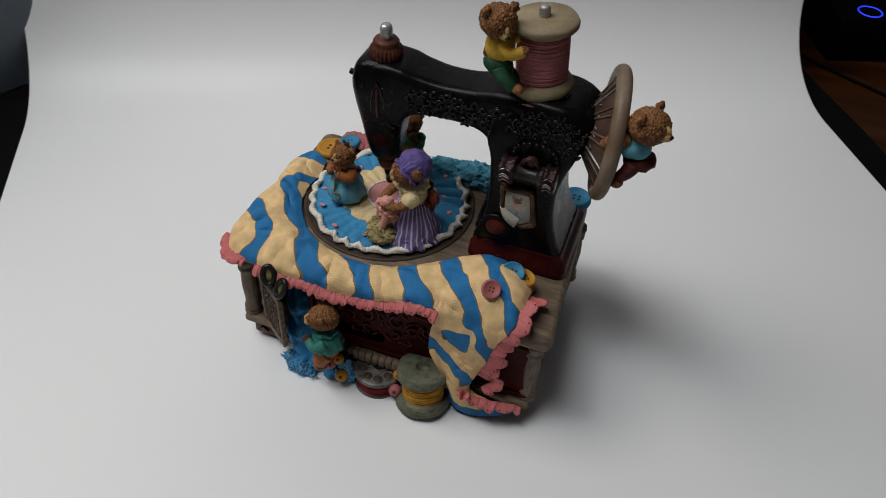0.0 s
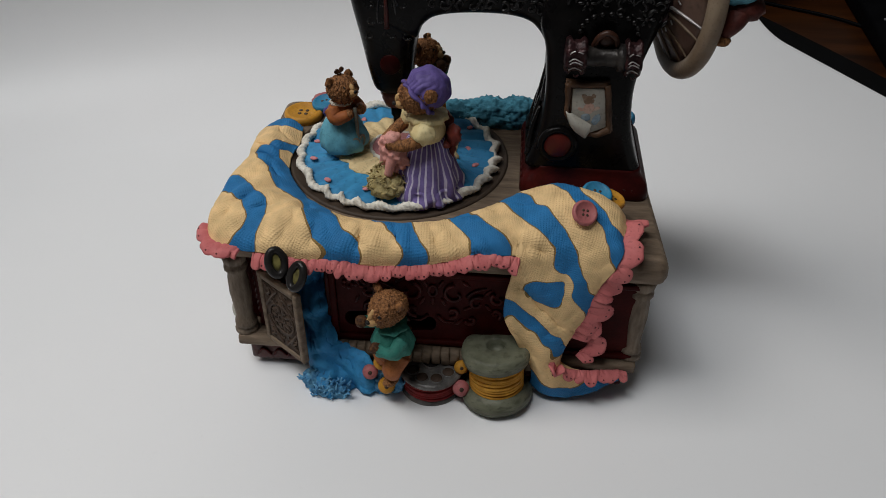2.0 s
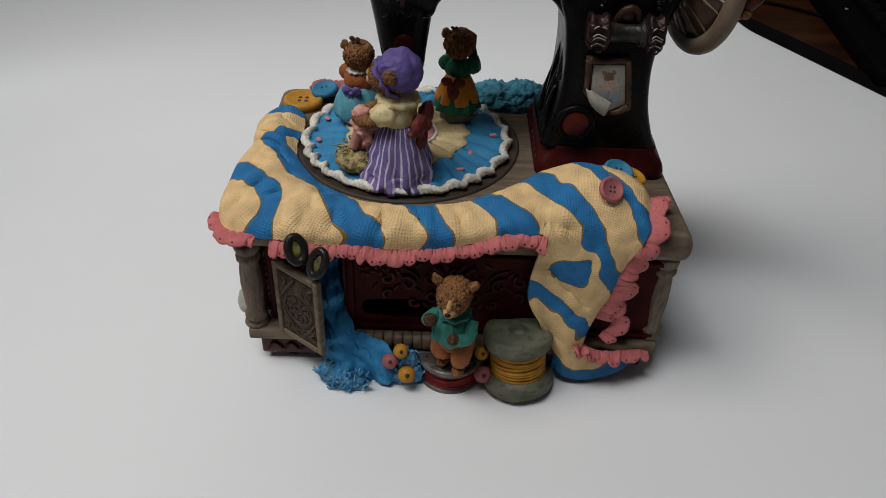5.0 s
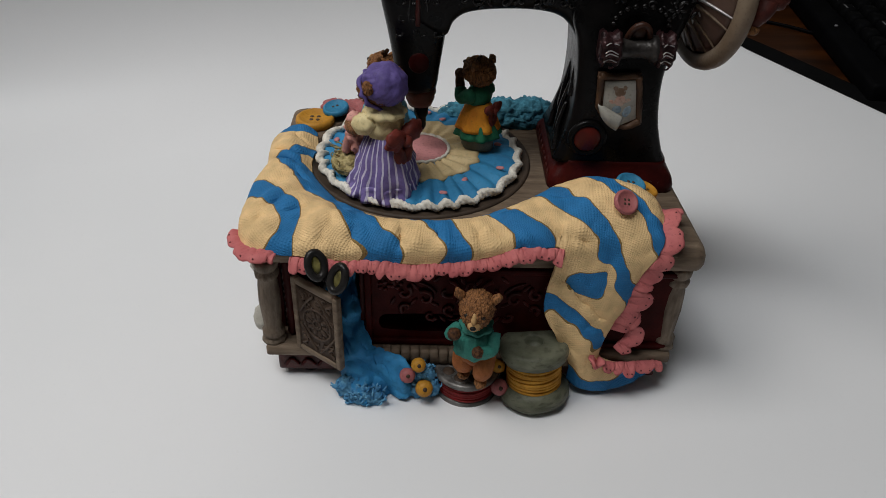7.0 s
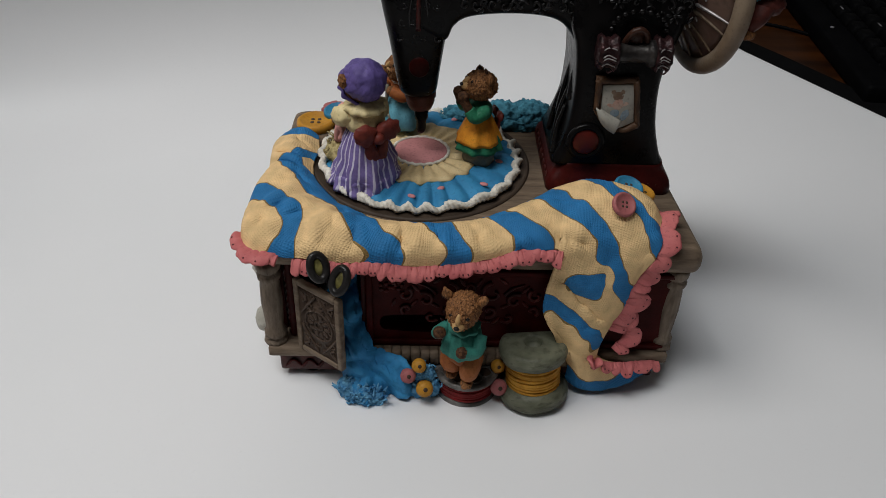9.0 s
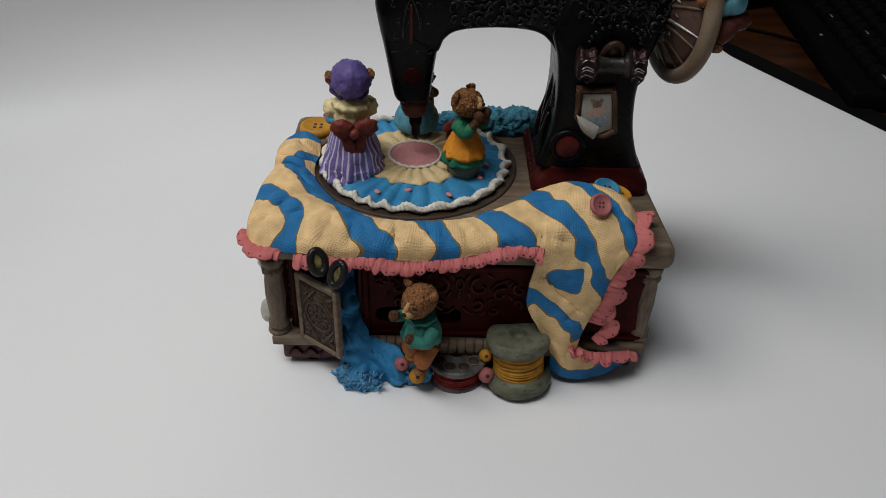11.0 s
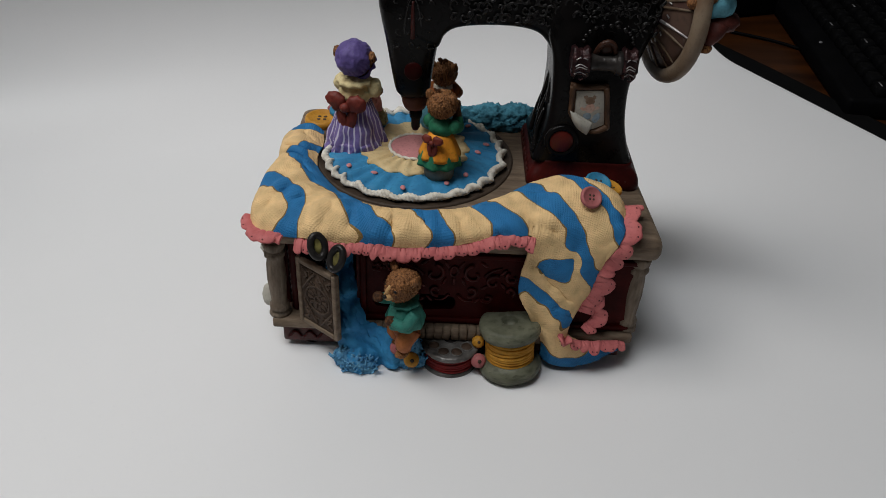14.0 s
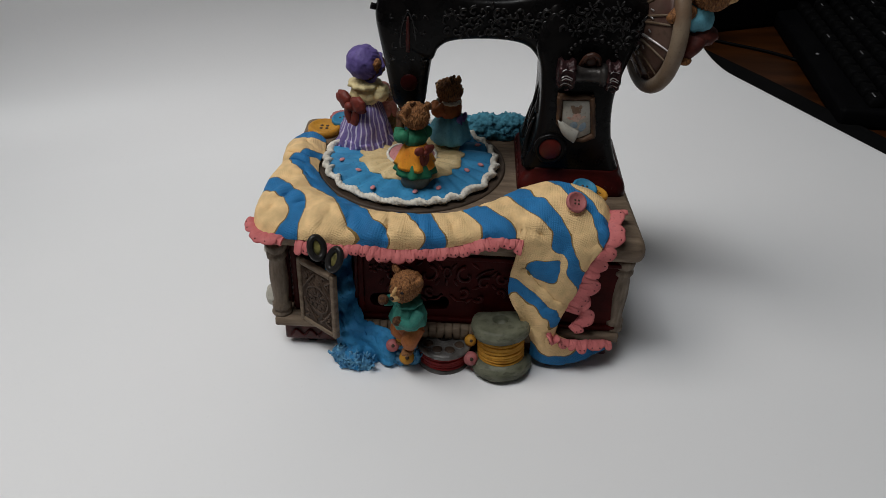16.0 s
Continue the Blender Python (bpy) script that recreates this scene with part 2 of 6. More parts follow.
PEWTER = material("pewter_paint", (0.20, 0.19, 0.18), (0.065, 0.058, 0.054), scale=190, rough=0.34, bump=0.5, metal=0.3)
WINDER_GREY = material("winder_grey", (0.060, 0.054, 0.050), (0.012, 0.010, 0.010), scale=150, rough=0.32, bump=0.5, metal=0.3)
WINDER_BROWN = material("winder_brown", (0.050, 0.020, 0.012), (0.020, 0.008, 0.006), scale=170, rough=0.4, bump=0.4)
SILVER = material("silver_paint", (0.48, 0.46, 0.45), (0.28, 0.26, 0.26), scale=200, rough=0.38, bump=0.3, metal=0.6)
WHEEL_STONE = material("wheel_taupe", (0.205, 0.155, 0.108), (0.110, 0.058, 0.030), scale=45, rough=0.42, bump=0.25)
WHEEL_WEB = material("wheel_web", (0.105, 0.066, 0.050), (0.050, 0.018, 0.016), scale=60, rough=0.42, bump=0.4, fine=300)
WHEEL_RIB = material("wheel_rib", (0.085, 0.052, 0.030), (0.16, 0.12, 0.085), scale=160, rough=0.45, bump=0.3)
COPPER = material("copper_brown", (0.115, 0.036, 0.020), (0.055, 0.016, 0.010), scale=150, rough=0.5, bump=0.35)
PLUM_METAL = material("plum_metal", (0.048, 0.020, 0.021), (0.006, 0.0035, 0.004), scale=330, rough=0.30, bump=0.6, metal=0.35)
BUTTON_OCHRE = material("ochre_button", (0.52, 0.25, 0.030), (0.42, 0.19, 0.022), scale=130, rough=0.5, bump=0.2)
BUTTON_BLUE = material("blue_button", (0.035, 0.21, 0.36), (0.025, 0.15, 0.28), scale=130, rough=0.5, bump=0.2)
BUTTON_PINK = material("pink_button", (0.40, 0.13, 0.13), (0.32, 0.10, 0.10), scale=130, rough=0.5, bump=0.2)
SCISSOR_BLACK = material("scissor_black", (0.012, 0.011, 0.011), (0.02, 0.018, 0.017), scale=150, rough=0.32, bump=0.2)
OLIVE_GOLD = material("olive_gold", (0.25, 0.22, 0.07), (0.035, 0.03, 0.012), scale=150, rough=0.45, bump=0.3)
FRAME_BROWN = material("picture_frame_brown", (0.10, 0.052, 0.028), (0.040, 0.020, 0.011), scale=160, rough=0.5, bump=0.35)
PAPER = material("picture_paper", (0.46, 0.44, 0.39), (0.37, 0.35, 0.30), scale=150, rough=0.7, bump=0.1)
PICTURE_BLUE = material("picture_blue", (0.17, 0.24, 0.30), (0.28, 0.33, 0.36), scale=260, rough=0.7)
PICTURE_BROWN = material("picture_brown", (0.20, 0.125, 0.085), (0.32, 0.23, 0.17), scale=260, rough=0.7)
PICTURE_PEACH = material("picture_peach", (0.55, 0.33, 0.26), (0.56, 0.42, 0.35), scale=260, rough=0.7)
BONE = material("bone_white", (0.52, 0.50, 0.44), (0.36, 0.34, 0.29), scale=120, rough=0.6, bump=0.3)
WELL_BROWN = material("well_brown", (0.060, 0.042, 0.030), (0.035, 0.024, 0.017), scale=90, rough=0.6, bump=0.3)
BLACK_RELIEF = material("black_relief", (0.004, 0.0035, 0.0035), (0.007, 0.006, 0.006), scale=150, rough=0.26, spec=0.3, bump=0.2)
# near-black colour that stands in for shade inside hollows
HOLLOW_SHADE = material("hollow_shade", (0.010, 0.007, 0.007), rough=0.8)


# ---- mesh tools; all lengths below in millimetres ----
def finish(bm, name, mats, smooth=True):
    me = bpy.data.meshes.new(name)
    bmesh.ops.recalc_face_normals(bm, faces=bm.faces)
    for v in bm.verts:
        v.co *= MM
    bm.to_mesh(me)
    bm.free()
    for m in mats if isinstance(mats, (list, tuple)) else [mats]:
        me.materials.append(m)
    if smooth:
        for p in me.polygons:
            p.use_smooth = True
    return me


def part(name, bm, mats, parent=None, label="", smooth=True):
    ob = new(name, finish(bm, name, mats, smooth))
    if parent:
        ob.parent = parent
    if label:
        ob["label"] = label
    return ob


def thing(name, label, category, at=None, group="", kind=""):
    ob = new(name)
    if at is not None:
        ob.matrix_basis = at
    return tagged(ob, label, category, group, kind)


def place(x, y, z, rx=0, ry=0, rz=0):
    return pose(x * MM, y * MM, z * MM, rx, ry, rz)


def spun(rx=0, ry=0, rz=0):
    return Euler([radians(a) for a in (rx, ry, rz)]).to_matrix()


def mark(bm, n0, mi):
    bm.faces.ensure_lookup_table()
    for f in bm.faces[n0:]:
        f.material_index = mi


def blob(bm, c, r, mi=0, rot=(0, 0, 0), amp=0.0, freq=0.4, sub=3, seed=0.0):
    """A rounded lump with an uneven skin."""
    n0 = len(bm.faces)
    r = (r, r, r) if isinstance(r, (int, float)) else r
    got = bmesh.ops.create_icosphere(bm, subdivisions=sub, radius=1.0)["verts"]
    m, c = spun(*rot), Vector(c)
    for v in got:
        d = v.co.copy()
        p = Vector((d.x * r[0], d.y * r[1], d.z * r[2]))
        if amp:
            k = noise.noise(p * freq + Vector((seed, seed * 2, c.z))) + 0.5 * noise.noise(p * freq * 2.3 + Vector((c.x, seed, 1)))
            p += d * amp * k
        v.co = c + m @ p
    mark(bm, n0, mi)


def lathe(bm, profile, seg=40, mi=0, c=(0, 0, 0), rot=(0, 0, 0), wave=None):
    """Turns a profile of (radius, height) round z. wave(angle, i) scales the radius."""
    n0 = len(bm.faces)
    m, c = spun(*rot), Vector(c)
    rings = []
    for i, (r, z) in enumerate(profile):
        ring = []
        for k in range(seg):
            a = 2 * math.pi * k / seg
            f = wave(a, i) if wave else 1.0
            ring.append(bm.verts.new(c + m @ Vector((r * f * math.cos(a), r * f * math.sin(a), z))))
        rings.append(ring)
    for a, b in zip(rings, rings[1:]):
        for k in range(seg):
            bm.faces.new((a[k], a[(k + 1) % seg], b[(k + 1) % seg], b[k]))
    for ring in (rings[0], rings[-1]):
        bm.faces.new(ring)
    mark(bm, n0, mi)


def box(bm, x0, x1, y0, y1, z0, z1, mi=0, bevel=0.0, rot=None, about=None, segs=2):
    n0 = len(bm.faces)
    got = bmesh.ops.create_cube(bm, size=1.0)["verts"]
    for v in got:
        v.co = Vector(((x0 + x1) / 2 + v.co.x * (x1 - x0), (y0 + y1) / 2 + v.co.y * (y1 - y0), (z0 + z1) / 2 + v.co.z * (z1 - z0)))
    if bevel:
        edges = list({e for v in got for e in v.link_edges})
        bmesh.ops.bevel(bm, geom=edges, offset=bevel, segments=segs, profile=0.6, affect="EDGES")
        bm.faces.ensure_lookup_table()
    if rot:
        m, o = spun(*rot), Vector(about or (0, 0, 0))
        for v in {v for f in bm.faces[n0:] for v in f.verts}:
            v.co = o + m @ (v.co - o)
    mark(bm, n0, mi)


def loft(bm, rings, mi=0, closed=False, caps=True):
    """Joins rings of equal length into a skin."""
    n0 = len(bm.faces)
    made = [[bm.verts.new(p) for p in ring] for ring in rings]
    n = len(made[0])
    pairs = list(zip(made, made[1:])) + ([(made[-1], made[0])] if closed else [])
    for a, b in pairs:
        for k in range(n):
            bm.faces.new((a[k], a[(k + 1) % n], b[(k + 1) % n], b[k]))
    if caps and not closed:
        bm.faces.new(made[0])
        bm.faces.new(made[-1])
    mark(bm, n0, mi)


def spline(points, n):
    """n points on a smooth line through the given ones."""
    pts = [Vector(p) for p in points]
    pts = [2 * pts[0] - pts[1]] + pts + [2 * pts[-1] - pts[-2]]
    out, spans = [], len(pts) - 3
    for i in range(n):
        u = i / (n - 1) * spans
        k = min(int(u), spans - 1)
        t = u - k
        a, b, c, d = pts[k:k + 4]
        out.append(0.5 * ((2 * b) + (c - a) * t + (2 * a - 5 * b + 4 * c - d) * t * t + (3 * b - a - 3 * c + d) * t ** 3))
    return out


def tube(bm, points, r, mi=0, n=24, seg=8, closed=False):
    """A round cord along a smooth line; r a number or a pair from start to end."""
    pts = [Vector(p) for p in points] if closed else spline(points, n)
    rings, side, count = [], None, len(pts)
    for i, p in enumerate(pts):
        nxt, prv = pts[(i + 1) % count] if closed else pts[min(i + 1, count - 1)], pts[i - 1] if closed or i else pts[0]
        t = (nxt - prv).normalized()
        side = (side - t * side.dot(t)).normalized() if side else t.orthogonal().normalized()
        up = t.cross(side)
        rad = r if isinstance(r, (int, float)) else r[0] + (r[1] - r[0]) * i / (count - 1)
        rings.append([p + rad * (math.cos(a) * side + math.sin(a) * up) for a in [2 * math.pi * k / seg for k in range(seg)]])
    loft(bm, rings, mi, closed=closed)


def ring_points(c, r1, r2, rot=(0, 0, 0), n=28):
    m = spun(*rot)
    return [Vector(c) + m @ Vector((r1 * math.cos(2 * math.pi * k / n), r2 * math.sin(2 * math.pi * k / n), 0)) for k in range(n)]


def rounded(hx, hy, r, n=5):
    """A rounded rectangle, as (x, y) points."""
    out = []
    for sx, sy, a0 in ((1, 1, 0), (-1, 1, 90), (-1, -1, 180), (1, -1, 270)):
        for k in range(n):
            a = radians(a0 + 90 * k / (n - 1))
            out.append((sx * (hx - r) + r * math.cos(a), sy * (hy - r) + r * math.sin(a)))
    return out


def rough_up(bm, amp, freq, seed=0.0):
    bm.normal_update()
    for v in bm.verts:
        v.co += v.normal * amp * noise.noise(v.co * freq + Vector((seed, 0, 0)))


# ---- the desk and the room ----
def sheet_point(u, v, z=0.0):
    """The white sheet's own width u and depth v, turned 30 degrees to the music box."""
    return Vector((u * 0.866 - v * 0.5, u * 0.5 + v * 0.866, z))


def build_room():
    for name, a, b in (("wall_north", (-1900, 1900), (2000, 2080)), ("wall_south", (-1900, 1900), (-2080, -2000))):
        bm = bmesh.new()
        box(bm, *a, *b, -760, 2400)
        tagged(part(name, bm, WALL_PAINT, smooth=False), "plain grey painted room wall", "wall", kind="structure")
    for name, a in (("wall_east", (1900, 1980)), ("wall_west", (-1980, -1900))):
        bm = bmesh.new()
        box(bm, *a, -2080, 2080, -760, 2400)
        tagged(part(name, bm, WALL_PAINT, smooth=False), "plain grey painted room wall", "wall", kind="structure")
    bm = bmesh.new()
    box(bm, -1980, 1980, -2080, 2080, -840, -760)
    tagged(part("floor", bm, DARK_MAT, smooth=False), "dark floor under the desk", "floor", kind="structure")
    bm = bmesh.new()
    box(bm, -1980, 1980, -2080, 2080, 2400, 2480)
    tagged(part("ceiling", bm, WALL_PAINT, smooth=False), "plain pale ceiling", "ceiling", kind="structure")


def build_desk():
    desk = thing("desk", "brown stained wooden desk with dark grain", "desk")
    bm = bmesh.new()
    box(bm, -900, 1000, -620, 900, -34, -6, bevel=3)
    part("desktop", bm, DESK_WOOD, desk, smooth=False)
    for x in (-850, 950):
        for y in (-570, 850):
            bm = bmesh.new()
            box(bm, x - 30, x + 30, y - 30, y + 30, -760, -34, bevel=3)
            part("leg", bm, DESK_WOOD, desk, smooth=False)
    bm = bmesh.new()
    outline = [sheet_point(u, v) for u, v in ((-420, -440), (432, -440), (432, 200), (423, 420), (-420, 420))]
    lo = [bm.verts.new((p.x, p.y, -6)) for p in outline]
    hi = [bm.verts.new((p.x, p.y, -2.5)) for p in outline]
    bm.faces.new(hi), bm.faces.new(lo)
    for k in range(5):
        bm.faces.new((lo[k], lo[(k + 1) % 5], hi[(k + 1) % 5], hi[k]))
    tagged(part("desk_mat", bm, DARK_MAT, smooth=False), "black desk mat lying under the white sheet", "desk mat")


def build_sheet():
    """A flexible white sheet: flat on the desk, bent up behind into a standing backdrop."""
    bm = bmesh.new()
    grid = []
    nu = 24
    for f in [0.0, 0.0012] + [i / nu for i in range(1, nu)] + [0.9988, 1.0]:
        u = -241 + 641 * f
        start, radius = 270 - 62 * f, 90.0
        row = [(-470, 0.0), (-469, 0.0), (-200, 0.0), (0, 0.0), (120, 0.0), (start, 0.0)]
        for k in range(1, 19):
            a = radians(84 * k / 18)
            row.append((start + radius * math.sin(a), radius * (1 - math.cos(a))))
        v, z = row[-1]
        for k in (60, 160, 300, 460):
            row.append((v + k * math.cos(radians(84)), z + k * math.sin(radians(84))))
        grid.append([bm.verts.new(sheet_point(u, v, z + 0.0)) for v, z in row])
    for a, b in zip(grid, grid[1:]):
        for k in range(len(a) - 1):
            bm.faces.new((a[k], a[k + 1], b[k + 1], b[k]))
    ob = tagged(part("backdrop_sheet", bm, WHITE_SHEET), "white flexible sheet curved up into a backdrop", "backdrop", kind="structure")
    solid = ob.modifiers.new("thickness", "SOLIDIFY")
    solid.thickness, solid.offset = 0.0018, -1


def build_behind():
    """What stands on the desk beyond the sheet."""
    at = place(308, 300, -6, 0, 0, -4)
    board = thing("keyboard", "black computer keyboard with pale key legends on the desk", "keyboard", at)
    bm = bmesh.new()
    box(bm, 0, 165, 0, 440, 0, 17, bevel=4)
    part("body", bm, BLACK_PLASTIC, board)
    bm = bmesh.new()
    box(bm, -6.5, 6.5, -8.2, 8.2, 0, 9, bevel=1.6, segs=1)
    for v in bm.verts:
        if v.co.z > 4:
            v.co.x, v.co.y = v.co.x * 0.86, v.co.y * 0.86
    key_mesh = finish(bm, "key", KEY_PLASTIC)
    bm = bmesh.new()
    box(bm, -3.4, -2.2, -5.0, 3.0, 9.05, 9.25, bevel=0)
    legend_mesh = finish(bm, "legend", KEY_LEGEND)
    for i in range(6):
        for j in range(22):
            key = new("key", key_mesh)
            key.parent = board
            key.location = Vector((28 + i * 19, 14 + j * 19, 16)) * MM
            if (3 * i + 5 * j) % 7 == 0:
                legend = new("legend", legend_mesh)
                legend.parent = key
    bm = bmesh.new()
    lathe(bm, [(0.3, 17), (1.6, 17), (1.5, 18), (0.2, 18.4)], 12, c=(10, 117, 0))
    part("indicator", bm, KEY_LEGEND, board, "small pale indicator light")

    hub = thing("power_hub", "black box with a glowing blue ring on top", "electronic box", place(275, 555, -6, 0, 0, 22))
    bm = bmesh.new()
    box(bm, -50, 150, -38, 120, 0, 44, bevel=5)
    part("case", bm, BLACK_PLASTIC, hub)
    bm = bmesh.new()
    tube(bm, ring_points((-18, -24, 44.5), 10.5, 10.5, n=36), 0.6, closed=True, seg=6)
    part("light_ring", bm, BLUE_GLOW, hub, "glowing blue ring light")

    bm = bmesh.new()
    tube(bm, [(215, 505, -4), (250, 482, -4), (300, 455, -4), (350, 415, -4), (420, 402, -4)], 1.4, n=30)
    tagged(part("cable", bm, BLACK_PLASTIC), "thin black cable lying across the desk", "cable")

    bm = bmesh.new()
    box(bm, -400, 0, -300, 400, 0, 420, bevel=6)
    ob = tagged(part("storage_box", bm, GREY_PANEL, smooth=False), "blue-grey box standing on the desk", "box")
    ob.matrix_basis = place(-408, 120, -6, 0, 0, -24)


def curl(bm, cx, y, cz, r, turn, flip, rad=0.7, turns=14, slope=0.0):
    pts = []
    for k in range(turns):
        a = radians(turn) + flip * k * 0.42
        rr = r * (1 - k / (turns + 1))
        pts.append((cx + rr * math.cos(a), y + slope * rr * math.sin(a), cz + rr * math.sin(a)))
    tube(bm, pts, (rad, rad * 0.6), n=turns + 8, seg=6)


# ---- the cabinet of the music box ----
def build_cabinet():
    cab = thing("music_box_cabinet", "resin cabinet with taupe wooden top and maroon carved front", "music box")
    # tabletop with softly rounded, slightly uneven edges
    bm = bmesh.new()
    out = []
    for x, y in rounded(89, 58, 5, 6):
        out.append((x + 3 - (0.055 * (y + 58) if x > 0 else 0), y + 58))
    rings = []
    for z, inset in ((63, 2.5), (64, 0.6), (66.5, 0), (70, 0.2), (72.5, 1.2), (74, 3.5)):
        rings.append([Vector((2 + (x - 2) * (1 - inset / 88), 58 + (y - 58) * (1 - inset / 58), z)) for x, y in out])
    loft(bm, rings)
    rough_up(bm, 0.8, 0.05)
    part("tabletop", bm, TAUPE_WOOD, cab, "taupe wood-grained top")
    # front wall with its slot
    bm = bmesh.new()
    n = 48
    cx, cz, hx, hz = -18.0, 32.5, 19.5, 4.8
    inner, outer = [], []
    x0, x1, z0, z1 = -43.0, 84.0, 20.0, 63.0
    for k in range(n):
        a = 2 * math.pi * k / n
        ca, sa = math.cos(a), math.sin(a)
        inner.append((cx + (hx - hz) * (1 if ca > 0 else -1) * min(1, abs(ca) * 1.6) + hz * ca, cz + hz * sa))
        t = min(((x1 - cx) if ca > 0 else (cx - x0)) / max(abs(ca), 1e-6), ((z1 - cz) if sa > 0 else (cz - z0)) / max(abs(sa), 1e-6))
        outer.append((cx + t * ca, cz + t * sa))
    for cxn, czn in ((x0, z0), (x0, z1), (x1, z0), (x1, z1)):
        k = min(range(n), key=lambda i: (outer[i][0] - cxn) ** 2 + (outer[i][1] - czn) ** 2)
        outer[k] = (cxn, czn)
    rings = [[Vector((x, y, z)) for x, z in loop] for loop, y in ((inner, 3), (outer, 3), (outer, 9), (inner, 9))]
    loft(bm, rings, closed=True)
    part("front_panel", bm, PANEL_MAROON, cab, "dark maroon front with a slot", smooth=False)
    bm = bmesh.new()
    for x0, x1, z0, z1 in ((-43, 84, 21, 24), (-43, 84, 59.5, 62), (-43, -40, 24, 59.5)):
        box(bm, x0, x1, 1.4, 4, z0, z1, bevel=0.7)
    part("panel_moulding", bm, PANEL_MAROON, cab)
    # carved scrolls on the front
    bm = bmesh.new()

    def scroll(cx, cz, r, turn, flip):
        pts = []
        for k in range(14):
            a = radians(turn) + flip * k * 0.42
            rr = r * (1 - k / 15)
            pts.append((cx + rr * math.cos(a), 2.4, cz + rr * math.sin(a)))
        tube(bm, pts, (1.0, 0.6), n=26, seg=6)
    mid = 0.0
    for s in (1, -1):
        for ox, oz, r, turn in ((9.5, 50, 5.6, 100), (8, 40.5, 3.4, 250), (18.5, 46, 4.2, 60), (16, 37, 2.8, 200), (27, 49, 3.6, 120), (26, 41, 2.8, 300)):
            scroll(mid + s * ox, oz, r, turn if s > 0 else 180 - turn, s)
        for ox, oz, tilt in ((3.2, 55, 30), (13.5, 56, -50), (4.5, 45.5, -25), (14.5, 43, 60), (22.5, 52, 40), (23, 44, -40), (31, 54, 20), (31.5, 44, -20), (11, 35, 40)):
            blob(bm, (mid + s * ox, 2.8, oz), (0.8, 0.7, 2.4), rot=(0, s * tilt, 0), sub=2)
        tube(bm, [(mid + s * 2, 2.8, 38), (mid + s * 5, 2.5, 35), (mid + s * 9, 2.9, 34.5)], (0.8, 0.4), n=10, seg=6)
        tube(bm, [(mid + s * 14, 2.8, 49), (mid + s * 17, 2.5, 52.5), (mid + s * 22, 2.9, 54.5)], (0.8, 0.4), n=10, seg=6)
    tube(bm, ring_points((mid, 2.6, 51.5), 1.7, 2.9, (90, 0, 0), 20), 0.6, closed=True, seg=6)
    blob(bm, (mid, 2.7, 46), (1.0, 0.8, 2.4), sub=2)
    for x, z in ((-35, 52), (-30, 53)):
        for k in range(5):
            a = radians(72 * k)
            blob(bm, (x + 1.9 * math.cos(a), 2.7, z + 1.9 * math.sin(a)), (1.0, 0.7, 1.0), sub=2)
    part("carving", bm, CARVING_MAROON, cab, "raised scrollwork carving")["kind"] = "stuff"
    # body behind: back, sides, hollow inside
    # the inner back is coloured near black for the cupboard's inner shade
    for name, dims in (("side_wall", (78, 83, 12, 106, 20, 63)), ("side_wall", (-83, -78, 12, 106, 20, 63)), ("back_wall", (-78, 78, 101, 106, 20, 63)), ("inner_back", (-78, 78, 40, 42, 20, 63)), ("partition", (-45, -43, 4, 40, 20, 63))):
        bm = bmesh.new()
        box(bm, *dims, bevel=0.5)
        part(name, bm, HOLLOW_SHADE if name == "inner_back" else MAROON, cab, smooth=False)
    # side panel relief, seen at the corner
    bm = bmesh.new()
    for y0, y1, z0, z1 in ((16, 90, 26, 29), (16, 90, 54, 57), (16, 19, 29, 54), (87, 90, 29, 54)):
        box(bm, 82.6, 85.4, y0, y1, z0, z1, bevel=0.8)
    part("side_moulding", bm, MAROON_CARVED, cab)
    # plinth: wood-grained step, then blocks and castors
    bm = bmesh.new()
    box(bm, -85, 86, -1, 110, 15.5, 20.5, bevel=1.2)
    rough_up(bm, 0.5, 0.08)
    part("plinth", bm, TAUPE_WOOD, cab, "taupe wood-grained ledge")
    for k in range(22):
        x = -44 + k * 4.0
        bm = bmesh.new()
        box(bm, x, x + 3.8, -3.4, 1.5, 14.4, 21.4, bevel=0.6, segs=1, rot=(0, random.uniform(-9, 9), 0), about=(x + 1.8, 0, 18))
        part("ledge_slat", bm, TAUPE_WOOD, cab)
    bm = bmesh.new()
    box(bm, -81, 82, 1.5, 107, 5.0, 15.5, bevel=1.5)
    part("base", bm, MAROON_CARVED, cab, "maroon carved base")
    bm = bmesh.new()
    for k in range(5):
        tube(bm, [(-78 + k * 7, 1.2, 8), (-75 + k * 7, 0.9, 12), (-72 + k * 7, 1.2, 8.5)], 0.7, n=10, seg=6)
    part("base_carving", bm, MAROON, cab)
    for x, y in ((-68, 10), (70, 12), (-68, 98), (70, 98)):
        bm = bmesh.new()
        lathe(bm, [(2, 0), (5.2, 0.4), (5.6, 2.5), (4.6, 5.2), (2, 5.4)], 20, c=(x, y, 0))
        part("foot", bm, BLACK_ENAMEL, cab)
    # turned corner posts and thin spindles
    for x, y in ((-82, 5), (83.5, 6), (-82, 102), (83.5, 102)):
        bm = bmesh.new()
        prof = [(2, 20), (5.2, 20.4), (5.0, 22), (3.8, 23), (4.8, 24.2), (4.7, 26), (3.7, 27.2), (3.9, 32), (4.5, 42), (4.2, 50), (3.7, 53.5), (4.8, 54.8), (4.9, 56.5), (3.8, 57.6), (4.8, 59), (5.2, 61), (5.0, 63), (2, 63.2)]
